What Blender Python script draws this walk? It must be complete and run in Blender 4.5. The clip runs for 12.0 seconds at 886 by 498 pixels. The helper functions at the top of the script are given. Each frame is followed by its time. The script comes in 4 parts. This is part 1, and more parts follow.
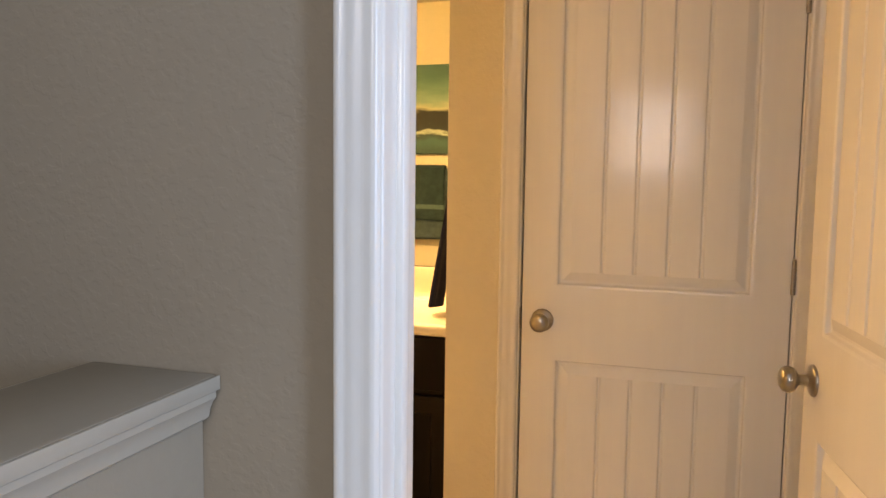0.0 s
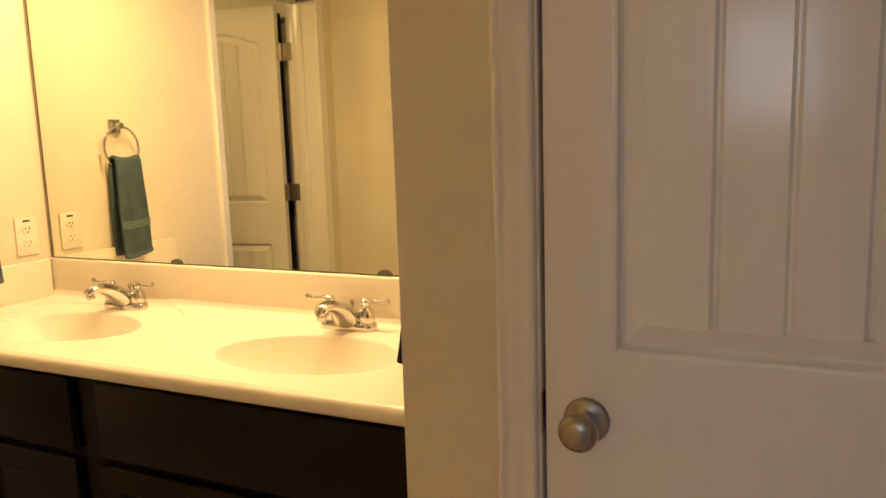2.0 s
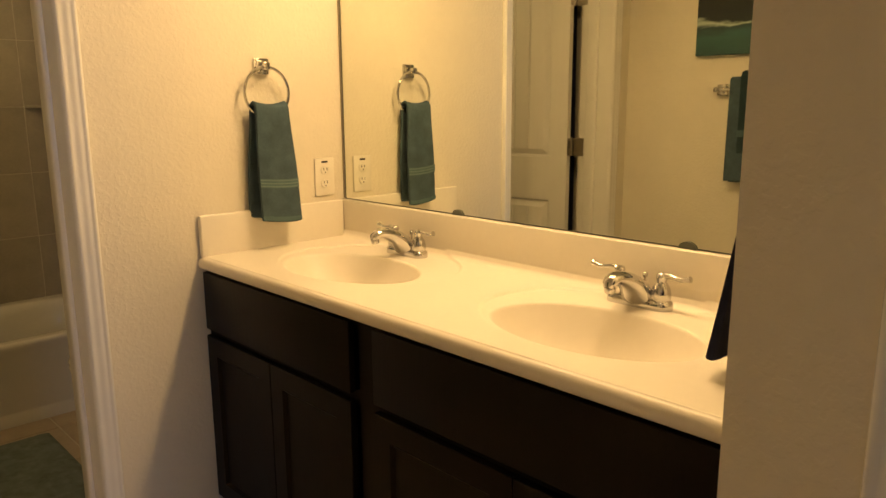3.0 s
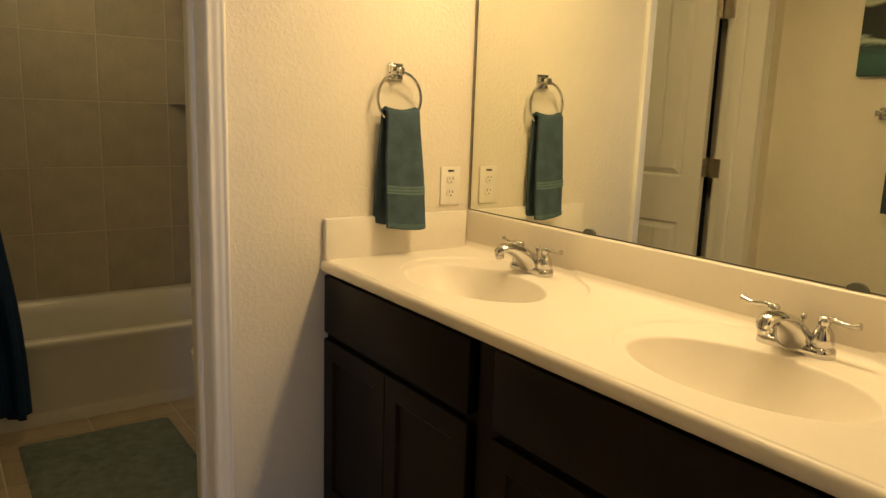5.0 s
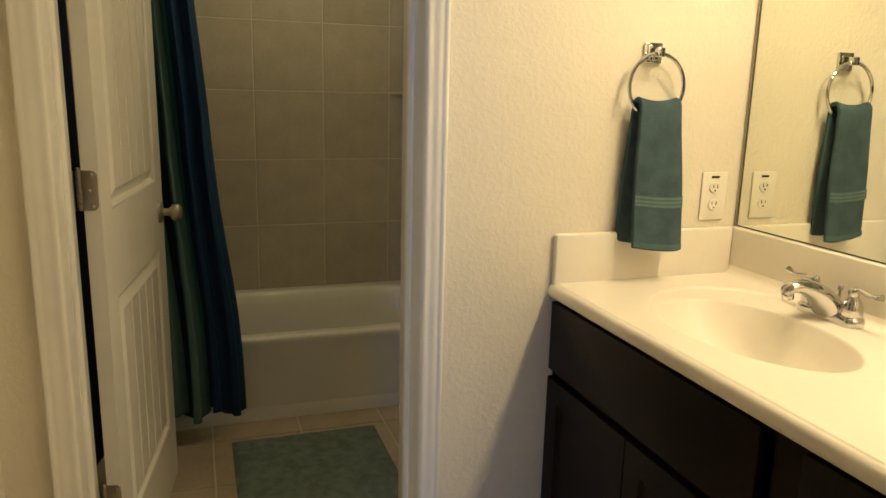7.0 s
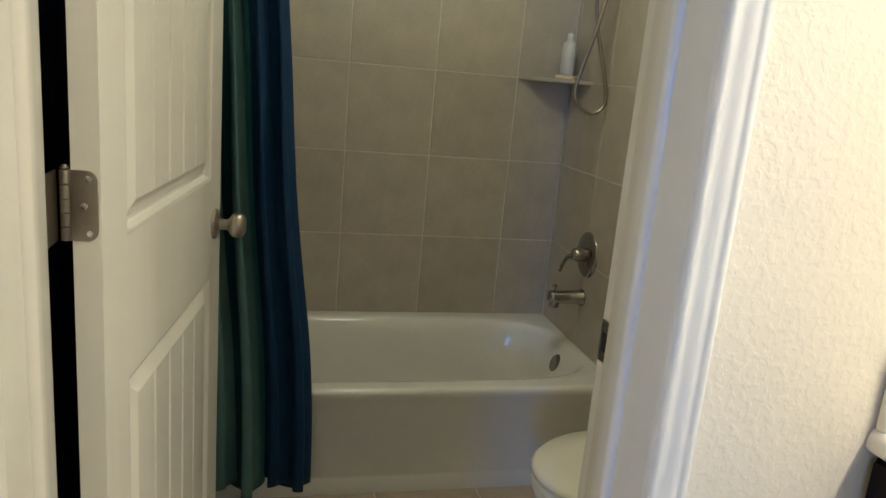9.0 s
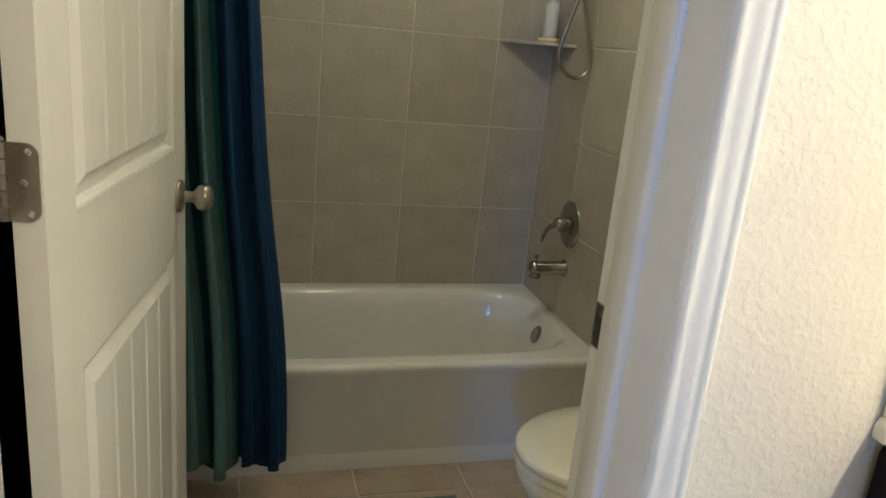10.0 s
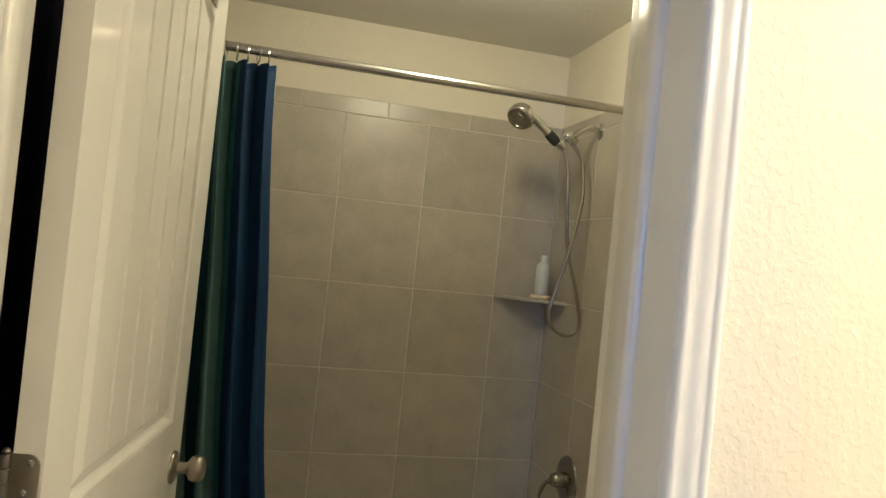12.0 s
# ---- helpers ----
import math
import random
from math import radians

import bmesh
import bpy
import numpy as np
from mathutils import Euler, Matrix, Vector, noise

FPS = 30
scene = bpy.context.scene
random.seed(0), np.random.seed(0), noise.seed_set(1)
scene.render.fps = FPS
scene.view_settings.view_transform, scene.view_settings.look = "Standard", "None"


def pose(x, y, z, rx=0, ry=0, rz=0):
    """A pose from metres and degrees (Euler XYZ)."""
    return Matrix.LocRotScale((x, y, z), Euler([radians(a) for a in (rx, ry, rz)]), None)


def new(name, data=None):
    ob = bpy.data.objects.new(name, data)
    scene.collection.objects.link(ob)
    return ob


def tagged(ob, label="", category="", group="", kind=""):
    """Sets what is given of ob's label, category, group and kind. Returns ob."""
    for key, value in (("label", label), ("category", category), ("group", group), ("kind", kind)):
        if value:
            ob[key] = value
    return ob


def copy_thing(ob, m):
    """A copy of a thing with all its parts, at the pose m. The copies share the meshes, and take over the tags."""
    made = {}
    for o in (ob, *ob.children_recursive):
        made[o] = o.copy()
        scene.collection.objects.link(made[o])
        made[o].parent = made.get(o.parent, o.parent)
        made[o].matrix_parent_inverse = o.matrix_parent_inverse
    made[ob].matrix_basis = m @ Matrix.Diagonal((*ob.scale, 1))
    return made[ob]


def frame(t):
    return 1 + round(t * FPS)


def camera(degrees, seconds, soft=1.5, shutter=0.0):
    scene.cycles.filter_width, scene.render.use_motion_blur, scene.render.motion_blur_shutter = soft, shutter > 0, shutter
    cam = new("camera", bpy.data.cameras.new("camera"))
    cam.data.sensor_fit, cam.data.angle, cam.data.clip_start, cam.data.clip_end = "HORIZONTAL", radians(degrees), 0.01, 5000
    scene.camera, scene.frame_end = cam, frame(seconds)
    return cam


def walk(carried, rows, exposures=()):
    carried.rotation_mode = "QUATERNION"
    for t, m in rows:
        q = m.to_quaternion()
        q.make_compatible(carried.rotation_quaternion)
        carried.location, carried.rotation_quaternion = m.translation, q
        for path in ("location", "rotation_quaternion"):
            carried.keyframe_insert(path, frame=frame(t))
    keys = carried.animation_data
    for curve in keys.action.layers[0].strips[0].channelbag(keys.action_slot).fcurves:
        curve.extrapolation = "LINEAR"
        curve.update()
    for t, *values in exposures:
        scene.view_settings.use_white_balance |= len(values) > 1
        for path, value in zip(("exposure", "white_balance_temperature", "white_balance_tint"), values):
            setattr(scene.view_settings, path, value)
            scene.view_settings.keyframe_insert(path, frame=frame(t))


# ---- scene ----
cam = camera(62.58, 12.0, soft=1.5)
PATH = [
    (0, pose(-0.016, -0.521, 1.317, 84.82, -0.74, 17.64)),
    (0.2, pose(-0.016, -0.411, 1.326, 84.28, -0.88, 15.35)),
    (0.4, pose(-0.028, -0.283, 1.325, 84.16, -0.89, 13.21)),
    (0.5, pose(-0.035, -0.200, 1.321, 84.23, -0.91, 12.33)),
    (0.8, pose(-0.054, -0.026, 1.314, 84.59, -0.74, 10.20)),
    (1, pose(-0.057, 0.095, 1.312, 84.69, -0.58, 9.31)),
    (1.2, pose(-0.055, 0.166, 1.319, 84.66, -0.60, 8.88)),
    (1.5, pose(-0.065, 0.324, 1.313, 84.12, 0.05, 11.99)),
    (2, pose(-0.131, 0.588, 1.321, 81.61, 1.77, 24.78)),
    (2.5, pose(-0.234, 0.698, 1.304, 79.96, 1.33, 37.29)),
    (3, pose(-0.293, 0.721, 1.301, 78.66, 0.35, 45.95)),
    (3.2, pose(-0.308, 0.711, 1.304, 78.48, -0.14, 48.05)),
    (5, pose(-0.390, 0.734, 1.300, 79.31, -1.92, 54.87)),
    (5.5, pose(-0.408, 0.754, 1.296, 79.22, -1.59, 56.74)),
    (6, pose(-0.427, 0.759, 1.290, 78.75, -1.57, 58.15)),
    (6.5, pose(-0.563, 0.768, 1.292, 78.25, -1.70, 61.66)),
    (7, pose(-0.751, 0.857, 1.313, 77.72, -1.36, 71.51)),
    (7.5, pose(-0.990, 0.867, 1.303, 77.79, -1.99, 78.25)),
    (7.7, pose(-1.097, 0.891, 1.312, 77.38, -1.70, 80.55)),
    (9.3, pose(-1.590, 0.850, 1.261, 76.04, -5.58, 76.39)),
    (9.5, pose(-1.612, 0.858, 1.256, 75.13, -5.72, 76.24)),
    (10, pose(-1.623, 0.864, 1.272, 74.04, -5.27, 75.44)),
    (10.5, pose(-1.626, 0.874, 1.317, 78.66, -4.67, 75.76)),
    (11, pose(-1.593, 0.884, 1.374, 85.27, -5.42, 76.48)),
    (11.5, pose(-1.601, 0.865, 1.384, 90.00, -5.80, 76.09)),
    (12, pose(-1.556, 0.874, 1.394, 91.21, -5.78, 76.06)),
]
EXPOSURES = ((0.0, 1.12, 10300, 22), (0.5, 0.95, 9700, 22), (1.0, 0.72, 9000, 22), (2.0, 0.25, 7900, 18), (3.2, -0.29, 7550, 13), (5.0, -0.33, 6650, 7), (6.0, -0.29, 6150, 5), (7.0, -0.05, 5550, 3),
             (7.7, 0.15, 5100, 4), (9.3, 0.68, 4400, 5), (10.5, 0.69, 4450, 6), (12.0, 0.58, 4750, 6))
walk(cam, PATH, EXPOSURES)

# lamp powers, in watts
V_BULB, V_SHADE, V_TUB, V_WIN, V_WIN2 = 2.4, 6.3, 9.2, 9.0, 38.0

# ---- world and lamps ----
world = bpy.data.worlds.new("sky")
scene.world = world
world.use_nodes = True
_wn = world.node_tree
_sky = _wn.nodes.new("ShaderNodeTexSky")
_sky.sky_type = "NISHITA"
_sky.sun_disc = False
_sky.sun_elevation, _sky.sun_rotation = radians(35), radians(200)
_wn.links.new(_sky.outputs[0], _wn.nodes["Background"].inputs[0])
_wn.nodes["Background"].inputs[1].default_value = 0.12


def lamp(name, kind, m, energy, colour, size, size_y=None):
    data = bpy.data.lights.new(name, kind)
    data.energy, data.color = energy, colour
    if kind == "AREA":
        data.shape = "RECTANGLE" if size_y else "DISK"
        data.size = size
        if size_y:
            data.size_y = size_y
    else:
        data.shadow_soft_size = size
    ob = new(name, data)
    ob.matrix_world = m
    return ob


WARM = (1.0, 0.70, 0.36)
for bulb_x in (-1.80, -1.42, -1.04):
    lamp("vanity_bulb", "POINT", pose(bulb_x, 2.07, 2.13), V_BULB, WARM, 0.05)
    # the open lower side of its glass shade
    lamp("vanity_shade_opening", "AREA", pose(bulb_x, 2.065, 2.07, -2), V_SHADE, WARM, 0.12)
lamp("tub_room_ceiling_lamp", "POINT", pose(-3.30, 1.35, 2.165), V_TUB, (1.0, 0.74, 0.37), 0.085)
lamp("hall_side_window_daylight", "AREA", pose(2.16, -0.52, 1.52, 0, 90, 0), V_WIN2, (0.28, 0.52, 1.0), 1.04, 0.40)
# daylight in the hall window's opening
lamp("hall_window_daylight", "AREA", pose(-0.21, -2.17, 1.70, 90, 0, 0), V_WIN, (0.54, 0.70, 1.0), 0.52, 0.60)

# ---- materials ----


def material(name, base, rough=0.5, metal=0.0, vary=0.06, scale=6.0, bump=0.0, bump_scale=60.0, stretch=(1, 1, 1),
             bump_detail=3.0, coat=0.0, piece=0.0, spec=0.5, knock=False):
    """A surface with broad mottling, fine grain and relief; piece: how much single pieces differ."""
    m = bpy.data.materials.new(name)
    m.use_nodes = True
    nt = m.node_tree
    b = nt.nodes["Principled BSDF"]
    co = nt.nodes.new("ShaderNodeTexCoord")
    mp = nt.nodes.new("ShaderNodeMapping")
    mp.inputs["Scale"].default_value = stretch
    nt.links.new(co.outputs["Object"], mp.inputs[0])
    n1 = nt.nodes.new("ShaderNodeTexNoise")
    n1.inputs["Scale"].default_value, n1.inputs["Detail"].default_value = scale, 5
    nt.links.new(mp.outputs[0], n1.inputs["Vector"])
    n2 = nt.nodes.new("ShaderNodeTexNoise")
    n2.inputs["Scale"].default_value, n2.inputs["Detail"].default_value = scale * 11, 3
    nt.links.new(mp.outputs[0], n2.inputs["Vector"])
    mix = nt.nodes.new("ShaderNodeMath")
    mix.operation = "MULTIPLY_ADD"
    nt.links.new(n2.outputs[0], mix.inputs[0])
    mix.inputs[1].default_value = 0.45
    nt.links.new(n1.outputs[0], mix.inputs[2])
    ramp = nt.nodes.new("ShaderNodeValToRGB")
    lo = [max(0, c * (1 - vary)) for c in base]
    hi = [min(1, c * (1 + vary)) for c in base]
    ramp.color_ramp.elements[0].position, ramp.color_ramp.elements[0].color = 0.5, (*lo, 1)
    ramp.color_ramp.elements[1].position, ramp.color_ramp.elements[1].color = 0.95, (*hi, 1)
    nt.links.new(mix.outputs[0], ramp.inputs[0])
    colour = ramp.outputs[0]
    if piece:
        info = nt.nodes.new("ShaderNodeObjectInfo")
        mr = nt.nodes.new("ShaderNodeMapRange")
        mr.inputs[3].default_value, mr.inputs[4].default_value = 1 - piece, 1 + piece
        nt.links.new(info.outputs["Random"], mr.inputs[0])
        hs = nt.nodes.new("ShaderNodeHueSaturation")
        nt.links.new(mr.outputs[0], hs.inputs["Value"])
        nt.links.new(colour, hs.inputs["Color"])
        colour = hs.outputs[0]
    nt.links.new(colour, b.inputs["Base Color"])
    rr = nt.nodes.new("ShaderNodeMapRange")
    rr.inputs[3].default_value, rr.inputs[4].default_value = rough * 0.85, min(1, rough * 1.15)
    nt.links.new(n1.outputs[0], rr.inputs[0])
    nt.links.new(rr.outputs[0], b.inputs["Roughness"])
    b.inputs["Metallic"].default_value = metal
    b.inputs["Coat Weight"].default_value = coat
    b.inputs["Coat Roughness"].default_value = 0.08
    b.inputs["Specular IOR Level"].default_value = spec
    if bump:
        n3 = nt.nodes.new("ShaderNodeTexNoise")
        n3.inputs["Scale"].default_value, n3.inputs["Detail"].default_value = bump_scale, bump_detail
        nt.links.new(mp.outputs[0], n3.inputs["Vector"])
        height = n3.outputs[0]
        if knock:
            kr = nt.nodes.new("ShaderNodeValToRGB")
            kr.color_ramp.elements[0].position, kr.color_ramp.elements[1].position = 0.46, 0.60
            nt.links.new(height, kr.inputs[0])
            height = kr.outputs[0]
        bp = nt.nodes.new("ShaderNodeBump")
        bp.inputs["Strength"].default_value, bp.inputs["Distance"].default_value = 1.0, bump
        nt.links.new(height, bp.inputs["Height"])
        nt.links.new(bp.outputs[0], b.inputs["Normal"])
    return m


M_WALL = material("wall_paint", (0.74, 0.685, 0.565), 0.55, vary=0.03, scale=3, bump=0.00034, bump_scale=80, knock=True, bump_detail=2.0)
M_HALL = material("hall_paint", (0.35, 0.285, 0.210), 0.6, vary=0.03, scale=3, bump=0.0002, bump_scale=70, knock=True, bump_detail=2.0)
M_CEIL = material("ceiling_paint", (0.74, 0.72, 0.66), 0.8, vary=0.03, scale=4, bump=0.0012, bump_scale=90)
M_TRIM = material("trim_paint", (0.78, 0.76, 0.71), 0.23, vary=0.025, scale=3, bump=0.00003, bump_scale=30, stretch=(1, 1, 0.4))
M_DOOR = material("door_paint", (0.76, 0.74, 0.69), 0.125, vary=0.03, scale=4, bump=0.00010, bump_scale=160, stretch=(1, 1, 0.06), bump_detail=4, spec=0.20)
M_CAB = material("espresso_wood", (0.0052, 0.0030, 0.0020), 0.40, vary=0.5, scale=7, bump=0.0002, bump_scale=120, stretch=(1, 1, 0.08), spec=0.14)
M_TOP = material("cultured_marble", (0.78, 0.73, 0.63), 0.36, vary=0.025, scale=5, spec=0.35)
M_CHROME = material("chrome", (0.62, 0.61, 0.60), 0.05, metal=1.0, vary=0.01)
# tub-room chrome: the dark room's reflection is put into a darker base colour
M_DARKCHROME = material("dim_room_chrome", (0.33, 0.315, 0.29), 0.15, metal=1.0, vary=0.08, scale=60)
M_RIB = material("teal_rib", (0.135, 0.195, 0.200), 0.8, vary=0.1, scale=60, bump=0.0006, bump_scale=400, spec=0.15)
M_ROD = material("brushed_chrome", (0.60, 0.58, 0.55), 0.20, metal=1.0, vary=0.02, scale=3)
# white cap paint with shade in the colour: darker top, less dark edges
M_CAPSHADE = material("white_cap_shaded", (0.34, 0.285, 0.220), 0.6, vary=0.03, scale=5, spec=0.2)
M_CAPEDGE = material("white_cap_edge_dimmed", (0.45, 0.39, 0.31), 0.5, vary=0.03, scale=5, spec=0.3)
M_NICKEL = material("satin_nickel", (0.38, 0.345, 0.295), 0.30, metal=1.0, vary=0.06, scale=40)
M_MIRROR = material("mirror_silver", (0.86, 0.88, 0.79), 0.01, metal=1.0, vary=0.0)
M_MEDGE = material("mirror_edge", (0.10, 0.11, 0.09), 0.3, vary=0.1)
M_TILE = material("surround_tile", (0.430, 0.395, 0.325), 0.32, vary=0.10, scale=9, bump=0.0004, bump_scale=45, piece=0.05)
M_GROUT = material("grout", (0.60, 0.565, 0.49), 0.85, vary=0.10, scale=30, bump=0.0004, bump_scale=300)
M_FTILE = material("floor_tile", (0.42, 0.35, 0.265), 0.4, vary=0.14, scale=7, bump=0.0004, bump_scale=60, piece=0.05)
M_TUB = material("tub_enamel", (0.76, 0.75, 0.72), 0.12, vary=0.02, scale=3, coat=0.4)
M_PORC = material("porcelain", (0.80, 0.77, 0.68), 0.10, vary=0.015, scale=3, coat=0.4)
M_TOWEL = material("teal_terry", (0.060, 0.094, 0.112), 0.95, vary=0.22, scale=25, bump=0.0022, bump_scale=420, bump_detail=4, spec=0.1)
M_BAND = material("teal_band", (0.080, 0.132, 0.142), 0.8, vary=0.12, scale=40, bump=0.0008, bump_scale=300, stretch=(1, 1, 4), spec=0.15)
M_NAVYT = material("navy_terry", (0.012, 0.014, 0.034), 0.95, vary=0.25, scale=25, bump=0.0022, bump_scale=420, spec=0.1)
M_DKTEAL = material("dark_teal_terry", (0.024, 0.046, 0.050), 0.95, vary=0.25, scale=25, bump=0.002, bump_scale=420, spec=0.1)
M_RUG = material("teal_rug", (0.185, 0.230, 0.222), 0.98, vary=0.25, scale=30, bump=0.004, bump_scale=350, spec=0.05)
M_CARPET = material("hall_carpet", (0.34, 0.29, 0.23), 0.98, vary=0.2, scale=40, bump=0.004, bump_scale=300, spec=0.05)
M_PLATE = material("ivory_plastic", (0.78, 0.74, 0.64), 0.3, vary=0.02)
M_SLOT = material("dark_slot", (0.03, 0.028, 0.025), 0.6, vary=0.1)
M_BOTTLE = material("white_plastic", (0.60, 0.60, 0.57), 0.3, vary=0.03)
M_SOAP = material("cream_soap", (0.70, 0.58, 0.36), 0.5, vary=0.05)
M_RUBBER = material("black_rubber", (0.02, 0.02, 0.022), 0.55, vary=0.1)
M_GLASSF = material("window_frame_vinyl", (0.8, 0.8, 0.8), 0.35, vary=0.02)


def curtain_material():
    """Wide woven stripes along the cloth's own width."""
    m = bpy.data.materials.new("striped_curtain")
    m.use_nodes = True
    nt = m.node_tree
    b = nt.nodes["Principled BSDF"]
    at = nt.nodes.new("ShaderNodeUVMap")
    sep = nt.nodes.new("ShaderNodeSeparateXYZ")
    nt.links.new(at.outputs[0], sep.inputs[0])
    ramp = nt.nodes.new("ShaderNodeValToRGB")
    ramp.color_ramp.interpolation = "CONSTANT"
    navy, slate, green, dark = (0.010, 0.034, 0.098), (0.105, 0.190, 0.196), (0.060, 0.160, 0.162), (0.014, 0.060, 0.080)
    stops = ((0.0, navy), (0.18, green), (0.30, slate), (0.40, navy), (0.47, slate), (0.585, dark), (0.612, slate), (0.69, green), (0.755, navy))
    el = ramp.color_ramp.elements
    while len(el) < len(stops):
        el.new(0.5)
    for e, (pos, col) in zip(el, stops):
        e.position, e.color = pos, (*col, 1)
    nt.links.new(sep.outputs[0], ramp.inputs[0])
    co = nt.nodes.new("ShaderNodeTexCoord")
    n = nt.nodes.new("ShaderNodeTexNoise")
    n.inputs["Scale"].default_value = 9
    nt.links.new(co.outputs["Object"], n.inputs["Vector"])
    mr = nt.nodes.new("ShaderNodeMapRange")
    mr.inputs[3].default_value, mr.inputs[4].default_value = 0.8, 1.2
    nt.links.new(n.outputs[0], mr.inputs[0])
    hs = nt.nodes.new("ShaderNodeHueSaturation")
    nt.links.new(mr.outputs[0], hs.inputs["Value"])
    nt.links.new(ramp.outputs[0], hs.inputs["Color"])
    nt.links.new(hs.outputs[0], b.inputs["Base Color"])
    b.inputs["Roughness"].default_value = 0.55
    b.inputs["Specular IOR Level"].default_value = 0.18
    w = nt.nodes.new("ShaderNodeTexNoise")
    w.inputs["Scale"].default_value = 500
    nt.links.new(co.outputs["Object"], w.inputs["Vector"])
    bp = nt.nodes.new("ShaderNodeBump")
    bp.inputs["Distance"].default_value = 0.0006
    nt.links.new(w.outputs[0], bp.inputs["Height"])
    nt.links.new(bp.outputs[0], b.inputs["Normal"])
    return m


def painting_material():
    """An abstract landscape: pale green sky, cream horizon, dark hills, a pale streak on dark water."""
    m = bpy.data.materials.new("painted_canvas")
    m.use_nodes = True
    nt = m.node_tree
    b = nt.nodes["Principled BSDF"]
    co = nt.nodes.new("ShaderNodeTexCoord")
    mp = nt.nodes.new("ShaderNodeMapping")
    mp.inputs["Scale"].default_value = (1.6, 1, 5.0)
    nt.links.new(co.outputs["Generated"], mp.inputs[0])
    n = nt.nodes.new("ShaderNodeTexNoise")
    n.inputs["Scale"].default_value, n.inputs["Detail"].default_value = 2.2, 6
    nt.links.new(mp.outputs[0], n.inputs["Vector"])
    sep = nt.nodes.new("ShaderNodeSeparateXYZ")
    nt.links.new(co.outputs["Generated"], sep.inputs[0])
    sub = nt.nodes.new("ShaderNodeMath")
    sub.operation = "MULTIPLY_ADD"
    nt.links.new(n.outputs[0], sub.inputs[0])
    sub.inputs[1].default_value = 0.22
    nt.links.new(sep.outputs[2], sub.inputs[2])
    ramp = nt.nodes.new("ShaderNodeValToRGB")
    stops = ((0.0, (0.015, 0.055, 0.050)), (0.26, (0.030, 0.110, 0.100)), (0.33, (0.020, 0.050, 0.050)), (0.36, (0.42, 0.50, 0.44)),
             (0.385, (0.012, 0.020, 0.018)), (0.58, (0.010, 0.014, 0.012)), (0.62, (0.46, 0.48, 0.36)), (0.70, (0.22, 0.36, 0.29)),
             (0.85, (0.10, 0.24, 0.20)), (1.0, (0.055, 0.16, 0.14)))
    el = ramp.color_ramp.elements
    while len(el) < len(stops):
        el.new(0.5)
    for e, (pos, col) in zip(el, stops):
        e.position, e.color = pos, (*col, 1)
    nt.links.new(sub.outputs[0], ramp.inputs[0])
    nt.links.new(ramp.outputs[0], b.inputs["Base Color"])
    b.inputs["Roughness"].default_value = 0.6
    return m


def glass_material():
    m = bpy.data.materials.new("window_glass")
    m.use_nodes = True
    b = m.node_tree.nodes["Principled BSDF"]
    b.inputs["Transmission Weight"].default_value = 1.0
    b.inputs["Roughness"].default_value = 0.0
    b.inputs["Base Color"].default_value = (0.95, 0.98, 0.97, 1)
    return m


M_CURTAIN, M_PAINT, M_GLASS = curtain_material(), painting_material(), glass_material()

# ---- mesh helpers ----


def finish(name, bm, mat, sharp=35, weld=True):
    if weld:
        bmesh.ops.remove_doubles(bm, verts=bm.verts, dist=1e-5)
    bmesh.ops.recalc_face_normals(bm, faces=bm.faces)
    me = bpy.data.meshes.new(name)
    bm.to_mesh(me)
    bm.free()
    me.materials.append(mat)
    me.polygons.foreach_set("use_smooth", [True] * len(me.polygons))
    me.set_sharp_from_angle(angle=radians(sharp))
    return me


def part(name, bm, mat, parent=None, label="", sharp=35, weld=True):
    ob = new(name, finish(name, bm, mat, sharp, weld))
    if parent is not None:
        ob.parent = parent
    if label:
        ob["label"] = label
    return ob


def thing(name, m, label, category, group="", kind=""):
    ob = new(name)
    ob.matrix_world = m
    ob.empty_display_size = 0.05
    return tagged(ob, label, category, group, kind)


def bx(bm, x0, x1, y0, y1, z0, z1, bevel=0.0, seg=2):
    made = bmesh.ops.create_cube(bm, size=1)["verts"]
    for v in made:
        v.co = Vector(((x0 + x1) / 2 + v.co.x * (x1 - x0), (y0 + y1) / 2 + v.co.y * (y1 - y0), (z0 + z1) / 2 + v.co.z * (z1 - z0)))
    if bevel:
        edges = list({e for v in made for e in v.link_edges})
        bmesh.ops.bevel(bm, geom=edges, offset=bevel, segments=seg, profile=0.5, affect="EDGES")
    return bm


def box_bm(*a, **k):
    return bx(bmesh.new(), *a, **k)


def lathe(bm, profile, m=Matrix(), seg=24, cap=True):
    """Turns (radius, height) pairs about the local z axis, placed by m."""
    rings = []
    for r, h in profile:
        rings.append([bm.verts.new(m @ Vector((r * math.cos(2 * math.pi * i / seg), r * math.sin(2 * math.pi * i / seg), h))) for i in range(seg)])
    for a, b in zip(rings, rings[1:]):
        for i in range(seg):
            bm.faces.new((a[i], a[(i + 1) % seg], b[(i + 1) % seg], b[i]))
    if cap:
        for r in (rings[0], rings[-1]):
            bm.faces.new(r)
    return bm


